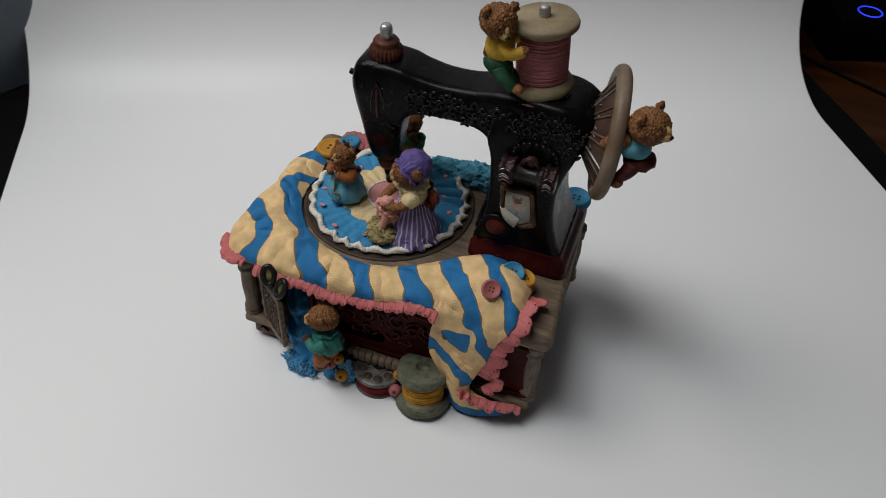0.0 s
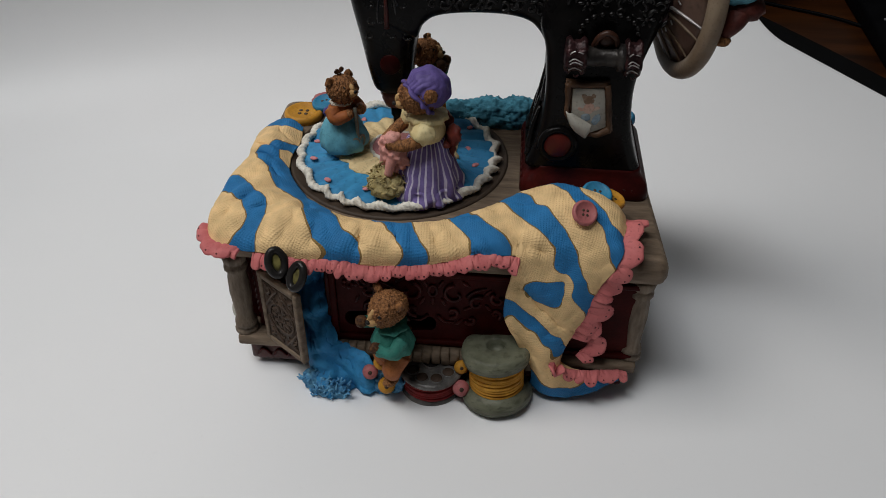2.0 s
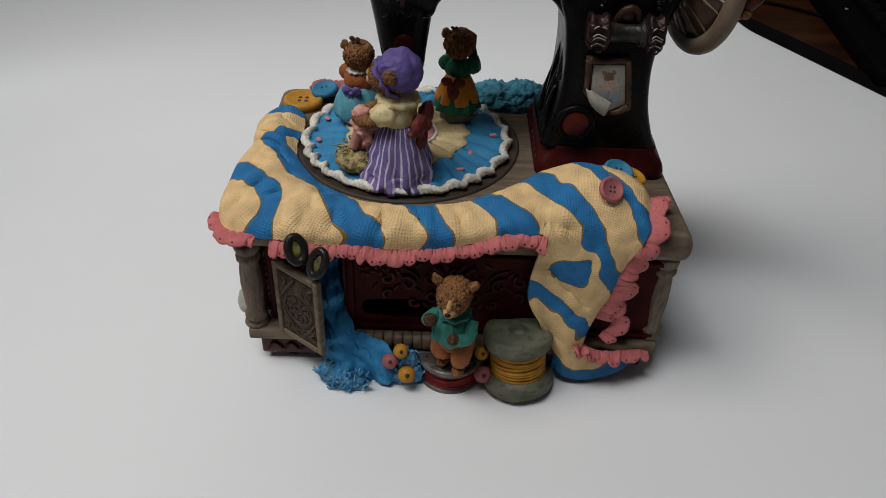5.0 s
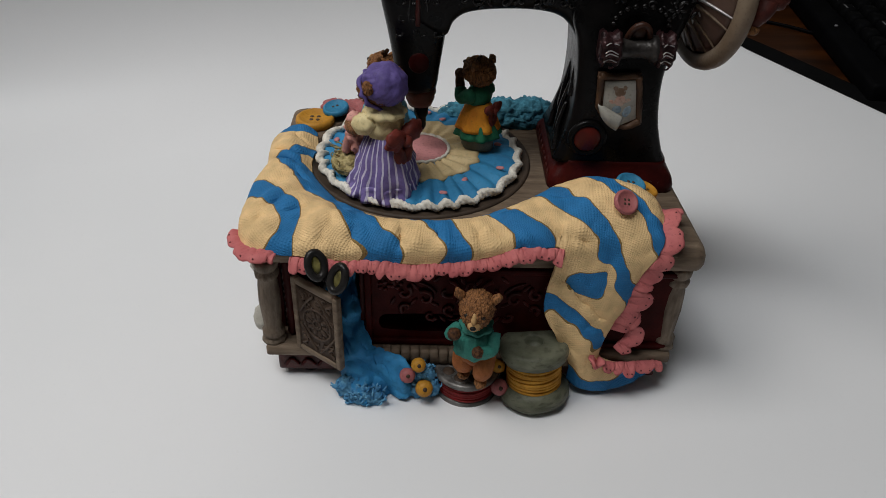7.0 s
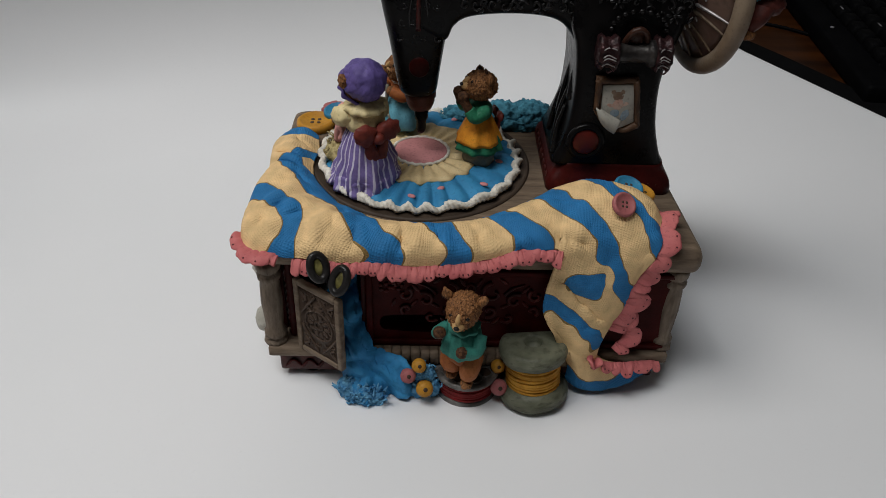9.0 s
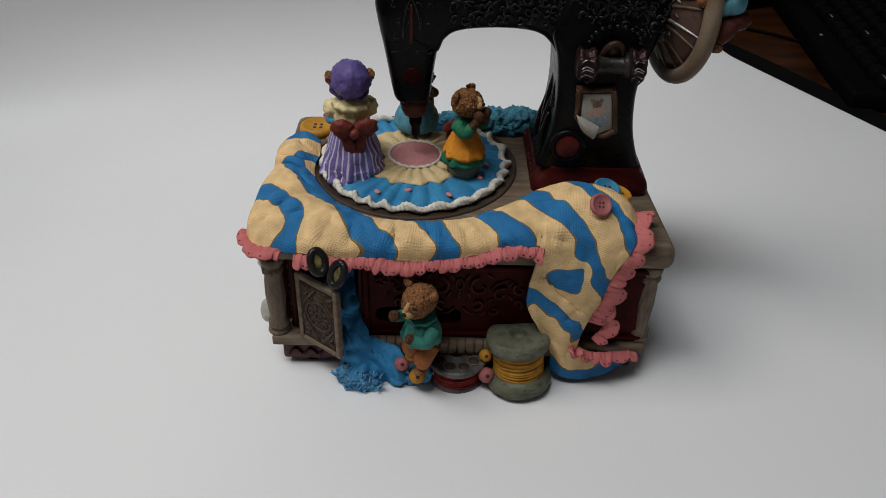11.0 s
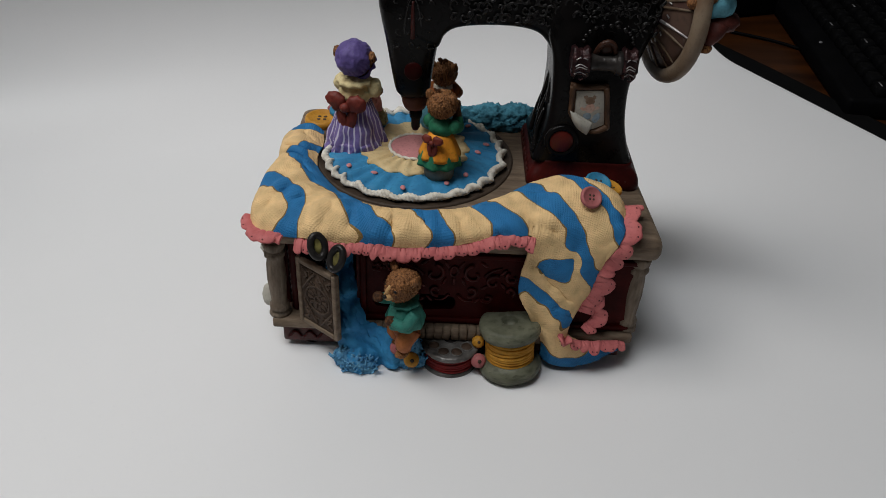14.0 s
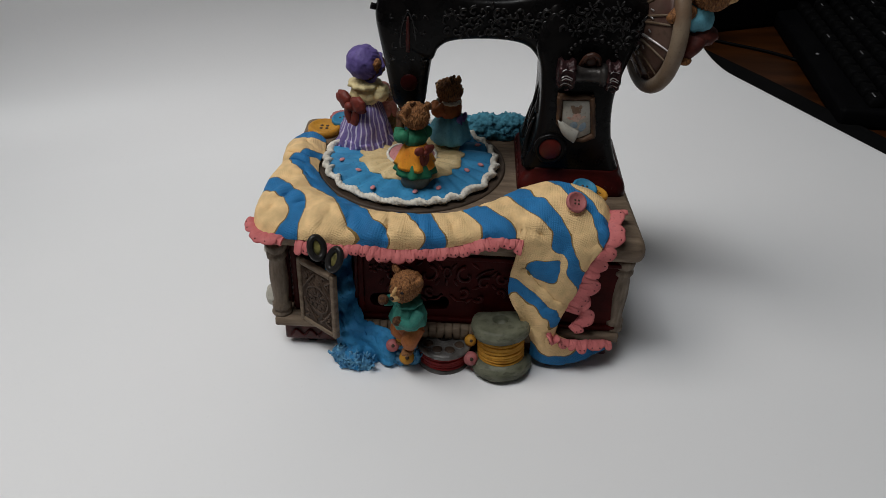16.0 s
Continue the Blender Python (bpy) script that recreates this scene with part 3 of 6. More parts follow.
        lathe(bm, prof, 20, c=(x, y, 0), wave=lambda a, i: 1 + 0.025 * math.sin(9 * a + i))
        part("post", bm, TAUPE_POST, cab, "taupe turned corner post")
    for x, y in ((-74.5, 8), (84, 14.5), (84, 88)):
        bm = bmesh.new()
        prof = [(1, 20)] + [(2.4 if k % 2 else 1.7, 21 + k * 1.75) for k in range(24)] + [(1, 63)]
        lathe(bm, prof, 14, c=(x, y, 0))
        part("spindle", bm, MAROON, cab, "maroon beaded spindle")
    # the open carved door
    door = new("door")
    door.parent = cab
    door.matrix_basis = place(-71, 1, 0, 0, 0, -36.5)
    bm = bmesh.new()
    for x0, x1, z0, z1 in ((0, 2.4, 20.6, 58), (22.3, 24.7, 20.6, 58), (2.4, 22.3, 20.6, 23), (2.4, 22.3, 55.4, 58)):
        box(bm, x0, x1, -1.5, 1.5, z0, z1, bevel=0.6)
    part("door_frame", bm, TAUPE_WOOD, door, "taupe door frame")
    bm = bmesh.new()
    box(bm, 2.5, 23, -0.7, 0.7, 22.5, 55.5)
    cx, cz = 12.75, 39
    for k in range(10):
        a = radians(36 * k)
        blob(bm, (cx + 4.5 * math.cos(a), -0.9, cz + 4.5 * math.sin(a)), (1.0, 0.6, 1.9), rot=(0, 90 - math.degrees(a), 0), sub=2)
    for r in (2.0, 7.4):
        tube(bm, ring_points((cx, -0.9, cz), r, r, (90, 0, 0), 24), 0.5, closed=True, seg=6)
    for sx in (1, -1):
        for sz in (1, -1):
            tube(bm, [(cx + sx * 9.3, -0.9, cz + sz * 3), (cx + sx * 5, -0.9, cz + sz * 9.5), (cx + sx * 1, -0.9, cz + sz * 14.5)], 0.6, n=12, seg=6)
            tube(bm, [(cx + sx * 9, -0.9, cz + sz * 14), (cx + sx * 6, -0.9, cz + sz * 11.5), (cx + sx * 8, -0.9, cz + sz * 9.5)], 0.6, n=10, seg=6)
    wind = random.Random(8)
    for k in range(34):
        x, z = 4.5 + 16.5 * ((k * 0.618) % 1), 25 + 28.5 * k / 33
        curl(bm, x, -0.9, z, wind.uniform(1.2, 2.2), wind.uniform(0, 360), wind.choice((1, -1)), 0.42, 10)
    part("door_panel", bm, CARVED_DOOR, door, "dark carved floral panel")
    return cab


# ---- the striped tablecloth ----
def skin(bm, rows, uv1, uv2, first=()):
    """A grid of points with stripe phases and weave lengths in its two texture layers."""
    l1, l2 = bm.loops.layers.uv.new("stripe") if "stripe" not in bm.loops.layers.uv else bm.loops.layers.uv["stripe"], bm.loops.layers.uv.new("weave") if "weave" not in bm.loops.layers.uv else bm.loops.layers.uv["weave"]
    made = [[first[j] if i == 0 and j < len(first) else bm.verts.new(p) for j, p in enumerate(row)] for i, row in enumerate(rows)]
    for i in range(len(made) - 1):
        for j in range(len(made[0]) - 1):
            f = bm.faces.new((made[i][j], made[i + 1][j], made[i + 1][j + 1], made[i][j + 1]))
            for loop, (a, b) in zip(f.loops, ((i, j), (i + 1, j), (i + 1, j + 1), (i, j + 1))):
                loop[l1].uv = uv1[a][b]
                loop[l2].uv = uv2[a][b]
    return made


# stations of the cloth: inner edge, crest, slab edge, hem (x, y, z each)
# along the side, then along the front
BAND_SIDE = (
    ((-71, 84, 75), (-76, 86, 77.5), (-82, 88, 76), (-83.5, 88, 71)),
    ((-69, 69, 75), (-77, 71, 80), (-87, 74, 77.5), (-89, 75, 70)),
    ((-70, 57, 75), (-77, 56, 79.5), (-85.5, 54, 78), (-87.5, 54, 70)),
    ((-67, 44, 75), (-78, 40, 81), (-88.5, 36, 78), (-91, 35, 70)),
    ((-56, 28, 75), (-70, 18, 81), (-86, 8, 76.5), (-88.5, 3, 71)),
)
BAND_FRONT = (
    ((-42, 18, 75), (-51, 8, 81), (-61, -2, 76), (-62, -4, 71)),
    ((-24, 13, 75), (-27, 5, 80), (-30, -3, 75.5), (-31, -4, 69)),
    ((-6, 14, 75), (-5, 6, 80), (-4, -3, 76), (-4, -4, 71)),
    ((12, 22, 75), (14, 9, 82), (16, -2, 80.5), (16, -3.5, 76.5)),
    ((33, 38, 75), (34.5, 24, 85), (34, 4, 83), (32.5, -3, 77)),
)
BAND = BAND_SIDE + BAND_FRONT
# over the shoulder, then down the front
SHOULDER = (
    ((33, 38, 75), (34.5, 24, 85), (34, 4, 83), (32.5, -3, 77)),
    ((46, 44, 76), (47, 28, 88), (46, 6, 87), (44, -4, 70)),
    ((58, 40, 77), (59, 22, 89), (58, 4, 86), (55, -4, 68)),
    ((68, 33, 77), (69, 19, 86), (68, 1, 80), (62, -3, 66)),
    ((73, 28, 75), (73, 17, 82), (71, -1, 76), (64, -2, 62)),
)
FALL = (
    ((29.5, -2, 51), (32.5, -3, 38), (43, -4, 21), (43.5, -3, 9)),
    ((41, -4, 50), (41.5, -5, 36), (46.5, -8, 20), (49, -6.5, 7)),
    ((51.5, -5, 50), (49.5, -6, 36), (50, -8, 19), (58, -6.5, 6)),
    ((58.5, -4, 50), (55, -4, 38), (53, -7, 21), (69, -3.5, 6.5)),
    ((60.5, -3, 48), (57, -2, 38), (53.5, -4, 22), (81, 1.5, 10)),
)
DROP = tuple(a + b for a, b in zip(SHOULDER, FALL))
# where the painted stripes begin and end, as a count of stripes and places on the cloth:
# a whole number turns cream to blue, a half turns blue back to cream
STRIPES_SIDE = (
    (1.5, (-87, 77, 76), (-81, 77, 77), (-73, 77, 77)), (1.15, (-84, 85, 75), (-74, 84, 76)), (2.25, (-71, 61, 77)), (2, (-83, 54, 78), (-79, 58, 80), (-73, 63, 79)), (2.7, (-72, 57, 77)),
    (2, (-78, 44, 79), (-70, 31, 79), (-56, 21, 77), (-49, 5, 81), (-44, -1, 76), (-39, -4, 74)),
    (2.25, (-73, 47, 78), (-63, 32, 77), (-44, 9, 80)), (2.5, (-41, 15, 75), (-35, 4, 79), (-29, 1, 76), (-25, -4, 75)),
    (1.5, (-89, 37, 77), (-76, 24, 80), (-67, 15, 81), (-66, 9, 79), (-68, 1, 75)), (1.75, (-65, 19, 80), (-80, 40, 79), (-86, 54, 77)),
    (1, (-88, 25, 76), (-78, 17, 77), (-74, 8, 78), (-75, 3, 76)), (0.75, (-84, 10, 75)),
)
STRIPES_FRONT = (
    (3, (-27, 12, 76), (-15, 2, 78), (-10, -4, 76)), (3.5, (-11, 14, 76), (-4, 0, 80), (0, -3, 75)),
    (4, (4, 19, 76), (11, 5, 82), (14, 1, 78)), (4.5, (12, 24, 76), (20, 8, 83), (30, 2, 79)),
    (5, (24, 32, 76), (32, 11, 87), (38, 5, 85), (47, -1, 80), (50, -3, 71), (55, -5, 62)), (5.25, (42, 8, 88), (50, 0, 80), (56, -4, 70)),
    (5.5, (33, 30, 84), (41, 17, 88), (47, 8, 89), (52, 4, 84), (57, -1, 78), (59, -4, 71)),
    (6, (42, 44, 77), (51, 21, 90), (64, 6, 86)), (6.5, (57, 23, 90), (66, 11, 88), (68, 8, 86)),
)
STRIPES_FALL = (
    (4.5, (35.5, -4, 66), (45, -5, 68), (51, -4, 68), (52.5, -4, 62), (52, -6, 56), (45, -4, 55.5), (37.5, -3, 57.5)), (4.2, (41, -5, 62), (45, -5, 62), (48.5, -5, 63)),
    (4.75, (55, -5, 57), (57, -4, 50), (56, -4, 43), (39, -3, 75), (46, -4, 50.5)), (5, (34, -3, 54), (42, -5, 48), (48, -6, 42), (55, -4, 33)), (5.4, (33, -3, 48), (44, -5, 41), (50, -6, 35)),
    (5.5, (34, -4, 44), (38, -4, 38), (45, -6, 35), (50, -7, 28)), (5.75, (47, -7, 23), (55, -6, 16)),
    (5.75, (56, -4, 30)), (6, (44.5, -7, 17), (51, -8, 11.5), (59, -7, 10), (66, -4, 11)), (6.3, (54, -7, 7), (76, 0, 10)),
)


def stripe_count():
    """A smooth count of stripes over the whole cloth, through the edges above."""
    known, value = [], []
    for count, *places in STRIPES_SIDE + STRIPES_FRONT + STRIPES_FALL:
        known += places
        value += [count] * len(places)
    known, value = np.array(known, float), np.array(value)
    apart = lambda p: np.sqrt(((p[:, None, :] - known[None]) ** 2).sum(2) + 2.0)
    weight = np.linalg.solve(apart(known) + 0.15 * np.eye(len(known)), value - value.mean())
    return lambda row: apart(np.array([tuple(p) for p in row])) @ weight + value.mean()


# long creases over the shoulder of the cloth: from, to (x, y, z), depth, width
CREASES = (
    ((6, 18, 78), (36, -1, 80), 2.6, 2.6), ((38, 30, 86), (66, 0, 76), 2.2, 2.4), ((20, 22, 80), (46, 14, 88), 1.8, 2.2),
    ((34, -3, 66), (52, -5, 44), 2.2, 2.6), ((33, -3, 40), (50, -7, 22), 2.0, 2.4), ((60, 24, 88), (72, 4, 78), 1.8, 2.0),
    ((-20, 12, 78), (-30, -3, 74), 1.6, 2.4), ((-66, 30, 80), (-86, 8, 76), 2.2, 3.0), ((-52, 20, 80), (-58, -2, 76), 1.8, 2.6), ((-4, 12, 79), (4, -3, 75), 1.6, 2.4),
)


def wrinkles(count):
    """Short sharp creases scattered over the cloth, mostly across its length."""
    rnd = random.Random(21)
    out = []
    for k in range(count):
        if k % 3 == 2:
            a = Vector((rnd.uniform(34, 58), -4, rnd.uniform(20, 74)))
            way = Vector((rnd.uniform(0.6, 1), 0, rnd.uniform(-0.8, -0.1)))
        elif k % 3 == 1:
            a = Vector((rnd.uniform(-60, 40), rnd.uniform(-2, 14), 80))
            way = Vector((rnd.uniform(-0.2, 1.0), -0.8, -0.25))
        else:
            a = Vector((rnd.uniform(-88, -68), rnd.uniform(8, 76), 79))
            way = Vector((rnd.uniform(0.2, 1.0), rnd.uniform(-1.0, 0.3), 0.05))
        out.append((a, a + way.normalized() * rnd.uniform(9, 18), rnd.uniform(0.7, 1.3), rnd.uniform(1.4, 2.0)))
    return tuple(out)


FINE_CREASES = wrinkles(42)


def surface(stations, ni, nj):
    """A smooth sheet through a small net of guide points."""
    cols = [spline(s, nj) for s in stations]
    rows = []
    for j in range(nj):
        rows.append(spline([c[j] for c in cols], ni))
    return [[rows[j][i] for j in range(nj)] for i in range(ni)]


def folds(rows, amp, freq, seed):
    """Soft creases across the sheet."""
    out = []
    for row in rows:
        new_row = []
        for p in row:
            lump = noise.noise(p * freq + Vector((seed, 0, 0))) + 0.45 * noise.noise(p * freq * 2.6 + Vector((0, seed, 0)))
            groove = 0.0
            for k, f in ((0, 0.045), (1, 0.075)):
                q = Vector((p.x * 1.0 + p.y * 0.5 - p.z * 0.4, p.y * 0.5, p.z * 0.5)) * f
                groove += max(0.0, 1 - 3.6 * abs(noise.noise(q + Vector((7.3 * k, seed, 2))))) * (0.75 - 0.25 * k)
            crease = 0.0
            for a, c, depth, width in CREASES + FINE_CREASES:
                width *= 0.72
                a, c = Vector(a), Vector(c)
                t = max(0.0, min(1.0, (p - a).dot(c - a) / (c - a).length_squared))
                bent = 1.6 * noise.noise(Vector((t * 3, depth * 9, a.x)))
                off = (p - a - (c - a) * t).length + bent
                crease += depth * (0.35 + 0.65 * math.sin(math.pi * t)) * (math.exp(-(off / width) ** 2) - 0.7 * math.exp(-((off - 2.4 * width) / (1.3 * width)) ** 2))
            new_row.append(p + Vector((0, -0.45, 0.8)) * (amp * (lump - groove + 0.25 - 0.3 * max(0.0, 1 - 5 * abs(noise.noise(p * 0.12 + Vector((seed, 3, 9)))))) - crease))
        out.append(new_row)
    return out


def thicken(ob, mm):
    s = ob.modifiers.new("thickness", "SOLIDIFY")
    s.thickness, s.offset = mm * MM, 1


def build_cloth():
    cloth = thing("tablecloth", "blue and cream striped cloth with pink ruffle, draped over the cabinet", "tablecloth")
    rows = folds(surface(BAND, 214, 49), 1.25, 0.085, 3)
    count = stripe_count()
    bm = bmesh.new()
    uv1, uv2 = [], []
    along = 0.0
    for i, row in enumerate(rows):
        if i:
            along += (row[16] - rows[i - 1][16]).length
        across, a2 = 0.0, []
        for j, p in enumerate(row):
            if j:
                across += (p - row[j - 1]).length
            a2.append((along, across))
        uv1.append([(q, 0) for q in count(row)]), uv2.append(a2)
    seam = skin(bm, rows, uv1, uv2)[-1]
    rows2 = folds(surface(DROP, 64, 113), 1.25, 0.085, 3)
    uv1, uv2 = [], []
    down = [0.0]
    mid = rows2[len(rows2) // 2]
    for j in range(1, len(mid)):
        down.append(down[-1] + (mid[j] - mid[j - 1]).length)
    for i, row in enumerate(rows2):
        w = 44.0 * i / (len(rows2) - 1)
        uv1.append([(q, 0) for q in count(row)])
        uv2.append([(w, down[j]) for j in range(len(row))])
    skin(bm, rows2, uv1, uv2, seam)
    thicken(part("cloth_body", bm, STRIPED, cloth), 1.6)

    def ruffle(line, out, width, pitch, name="ruffle", puff=1.2, deep=0.4, taper=0.0, seed=1):
        """A pink edging along a line, in overlapping scalloped tabs with slits and eyelets; out is the way it hangs."""
        bm = bmesh.new()
        rnd = random.Random(seed)
        pts = spline(line, max(40, int(sum((Vector(a) - Vector(b)).length for a, b in zip(line, line[1:])) * 4.0)))
        total = sum((a - b).length for a, b in zip(pts, pts[1:]))
        tabs, at = [], 0.0
        while at < total:
            wide = pitch * rnd.uniform(0.6, 1.6)
            tabs.append((at, wide, rnd.uniform(0.8, 1.18), rnd.uniform(-0.5, 0.9), rnd.uniform(0.25, 0.75), rnd.uniform(-0.5, 0.5)))
            at += wide
        s, nrow, k = 0.0, 10, 0
        grid, dots = [], []
        for i, p in enumerate(pts):
            t = (pts[min(i + 1, len(pts) - 1)] - pts[max(i - 1, 0)]).normalized()
            g = i / (len(pts) - 1)
            o = Vector(out(g)).normalized()
            o = (o - t * o.dot(t)).normalized()
            nrm = t.cross(o)
            if nrm.y > 0:
                nrm = -nrm
            if i:
                s += (p - pts[i - 1]).length
            fresh = False
            while k + 1 < len(tabs) and s >= tabs[k + 1][0]:
                k, fresh = k + 1, True
            t0, wide, long, lift0, slit, skew = tabs[k]
            fr = min(1.0, (s - t0) / wide)
            round_end = max(0.0, 1 - abs(2 * fr - 1) ** 2.6)
            w = width * long * (1 - deep + deep * round_end + 0.10 * noise.noise(Vector((s * 0.5, width, 3)))) * (1 - taper * max(0, 1 - 5 * min(g, 1 - g)))
            row = []
            for j in range(nrow):
                f = j / (nrow - 1)
                lift = puff * math.sin(f * 2.3) + f * (0.6 * (fr - 0.45) + 0.55 * lift0)
                lift -= 0.75 * math.exp(-((fr - slit - 0.25 * (f - 0.3)) / 0.07) ** 2) * max(0.0, 1 - 1.6 * f)
                lift -= 0.6 * math.exp(-((fr - slit * 0.55 + 0.2 * f) / 0.06) ** 2) * max(0.0, 1 - 2.4 * abs(f - 0.15))
                lift += 0.35 * noise.noise(Vector((s * 0.45, f * 2, width + seed)))
                row.append(p + o * w * f + t * skew * f + nrm * (lift + 0.8))
            grid.append([bm.verts.new(q) for q in row])
            for hole in (0.3, 0.68):
                if wide > pitch * 0.8 and abs(fr - hole) < 0.13 / wide:
                    dots.append((row[7] + nrm * 0.75, nrm))
        for a, b in zip(grid, grid[1:]):
            for j in range(nrow - 1):
                bm.faces.new((a[j], b[j], b[j + 1], a[j + 1]))
        ob = part(name, bm, PINK_RUFFLE, cloth, "pink scalloped ruffle")
        s2 = ob.modifiers.new("thickness", "SOLIDIFY")
        s2.thickness, s2.offset = 1.2 * MM, 0
        bm = bmesh.new()
        for c, nn in dots:
            m = nn.to_track_quat("Z", "Y").to_euler()
            blob(bm, c, (0.42, 0.42, 0.2), rot=[math.degrees(v) for v in m], sub=1)
        part("eyelets", bm, EYELET, ob)["kind"] = "stuff"

    hem = [r[-1] + Vector((0, 0, 1.0 * noise.noise(Vector((r[-1].x * 0.07, r[-1].y * 0.05, 4))))) for r in rows]
    front = [tuple(hem[k]) for k in range(112, 214, 8)] + [(34, -4, 77)]
    ruffle(front, lambda f: (0, -0.45, -0.9), 6.0, 4.8, deep=0.24, seed=1)
    corner = [tuple(hem[k]) for k in range(88, 112, 5)]
    ruffle(corner, lambda f: (-0.8 + 0.45 * f, -0.7, -0.4 - 0.25 * f), 5.8, 11.0, puff=2.0, deep=0.3, seed=4)
    edge = [tuple(r) for r in rows2[-1][10:84:9]]
    ruffle(edge, lambda f: (1, 0.15, 0.12 - 0.5 * f), 9.4, 6.0, puff=0.9, deep=0.36, seed=5)
    ruffle([(59, -1, 44), (63.5, -1.5, 38.5), (64.5, -1.5, 33), (60, -3, 27)], lambda f: (1, 0.0, 0.25 - 0.5 * f), 7.2, 6, puff=1.2, deep=0.45, taper=0.4, seed=6)
    ruffle([(50.5, -8, 28), (55, -7.5, 22.5), (63, -5.5, 20), (72, -3, 18.5), (82, 0.5, 16)], lambda f: (0.5 - 0.2 * f, -0.5, -0.5 - 0.3 * f), 6.4, 6.5, puff=1.2, deep=0.45, taper=0.2, seed=7)


build_room()
build_desk()
build_sheet()
build_behind()
cabinet = build_cabinet()
build_cloth()


# ---- the toy sewing machine on the cabinet ----
def ring_xy(z, x0, x1, y0, y1, r):
    cx, cy = (x0 + x1) / 2, (y0 + y1) / 2
    r = min(r, (x1 - x0) / 2 - 0.1, (y1 - y0) / 2 - 0.1)
    return [Vector((cx + x, cy + y, z)) for x, y in rounded((x1 - x0) / 2, (y1 - y0) / 2, r, 6)]


def ring_yz(x, y0, y1, z0, z1, r):
    cy, cz = (y0 + y1) / 2, (z0 + z1) / 2
    r = min(r, (y1 - y0) / 2 - 0.1, (z1 - z0) / 2 - 0.1)
    return [Vector((x, cy + y, cz + z)) for y, z in rounded((y1 - y0) / 2, (z1 - z0) / 2, r, 6)]


def eased(table, n):
    """A table of section sizes, filled up to n smooth steps."""
    cols = []
    for c in range(len(table[0])):
        cols.append([p.x for p in spline([(row[c], 0, 0) for row in table], n)])
    return list(zip(*cols))


def build_machine():
    mach = thing("toy_sewing_machine", "black resin toy sewing machine with raised scrollwork", "sewing machine")
    bm = bmesh.new()
    rings = [ring_xy(z, a, b, c, d, 5) for z, a, b, c, d in eased(((74.2, 32.5, 86.5, 42, 99), (77, 32.5, 86.5, 42, 99), (80, 33.5, 85.5, 43, 98), (83.5, 36, 83, 44.5, 94), (87, 37.5, 82, 45, 92)), 14)]
    loft(bm, rings)
    part("base_plate", bm, MAROON, mach, "dark maroon base plate")
    bm = bmesh.new()
    for k in range(9):
        curl(bm, 46 + k * 4.2, 42.6, 79, 1.3, 40 * k, 1 if k % 2 else -1, 0.35, 9)
        blob(bm, (32.9, 50 + k * 5, 79), (0.5, 1.6, 1.4), sub=2)
    part("plate_carving", bm, MAROON_CARVED, mach)
    # column, arm and head
    bm = bmesh.new()
    rings = [ring_xy(z, a, b, c, d, 4.5) for z, a, b, c, d in eased(((86, 34, 82, 45.5, 92), (93, 36.4, 79, 45, 89), (105, 39.2, 75.5, 44.5, 86), (118, 39.8, 74, 44.8, 84.5), (128, 39.4, 74.5, 45.5, 84), (138, 38.2, 77, 46.5, 84.5), (147, 35.5, 80, 47.5, 85), (156, 37, 82, 48.5, 85), (166, 40, 82, 51, 84), (171, 45, 78, 56, 80)), 36)]
    loft(bm, rings)
    part("column", bm, BLACK_ENAMEL, mach, "glossy black column")
    bm = bmesh.new()
    rings = [ring_yz(x, a, b, c, d, 5) for x, a, b, c, d in eased(((-37, 60, 75, 149, 163), (-34, 56, 79, 144, 167), (-22, 54, 81, 138, 169.8), (-13, 54, 81, 135, 169.4), (-9.5, 54, 81, 141, 168.6), (-4, 54.5, 80.5, 144.5, 167.2), (8, 55, 80, 146, 165.6), (22, 55, 80, 146, 166.2), (31, 54, 81, 144.5, 168.5), (36, 53, 82, 140.5, 170), (41, 52, 82.5, 133, 171), (46, 51, 83, 133, 172), (60, 49, 85, 136, 173), (74, 49, 84, 141, 172), (83, 53, 81, 150, 168), (86, 57, 77, 154, 164)), 90)]
    loft(bm, rings)
    part("arm", bm, BLACK_ENAMEL, mach, "glossy black arm")
    bm = bmesh.new()
    rings = [ring_xy(z, a, b, c, d, 6) for z, a, b, c, d in eased(((169.5, -33, -14, 58, 77), (166, -37, -9, 55, 79), (157, -39, -9, 54, 80), (148, -38, -10.5, 54, 80), (135, -35.5, -12.5, 55, 79), (120, -33.2, -14.5, 57, 77), (111, -31.5, -15.5, 59, 75), (108.5, -30, -17, 60.5, 73.5)), 30)]
    loft(bm, rings)
    tube(bm, [(-39, 62, 158), (-41.5, 62, 158.5)], 1.6, n=4)
    part("head", bm, BLACK_ENAMEL, mach, "glossy black head")
    # raised scrollwork
    bm = bmesh.new()
    rnd = random.Random(4)
    def face_y(x):
        return 53.7 if x < 30 else 53.7 - min(1, (x - 30) / 18) * 4.9
    for k in range(72):
        x = -5 + 84 * (k % 24) / 23 + rnd.uniform(-1, 1)
        z = (151.5, 156.0, 160.5)[k // 24] + rnd.uniform(-0.9, 0.9)
        curl(bm, x, face_y(x) + 0.2, z, rnd.uniform(1.7, 2.8), rnd.uniform(0, 360), rnd.choice((1, -1)), rnd.uniform(0.6, 1.0))
        if k % 2:
            blob(bm, (x + 1.9, face_y(x) + 0.2, z + rnd.choice((-2.4, 2.6))), (0.8, 0.7, 1.9), rot=(0, rnd.uniform(-70, 70), 0), sub=2)
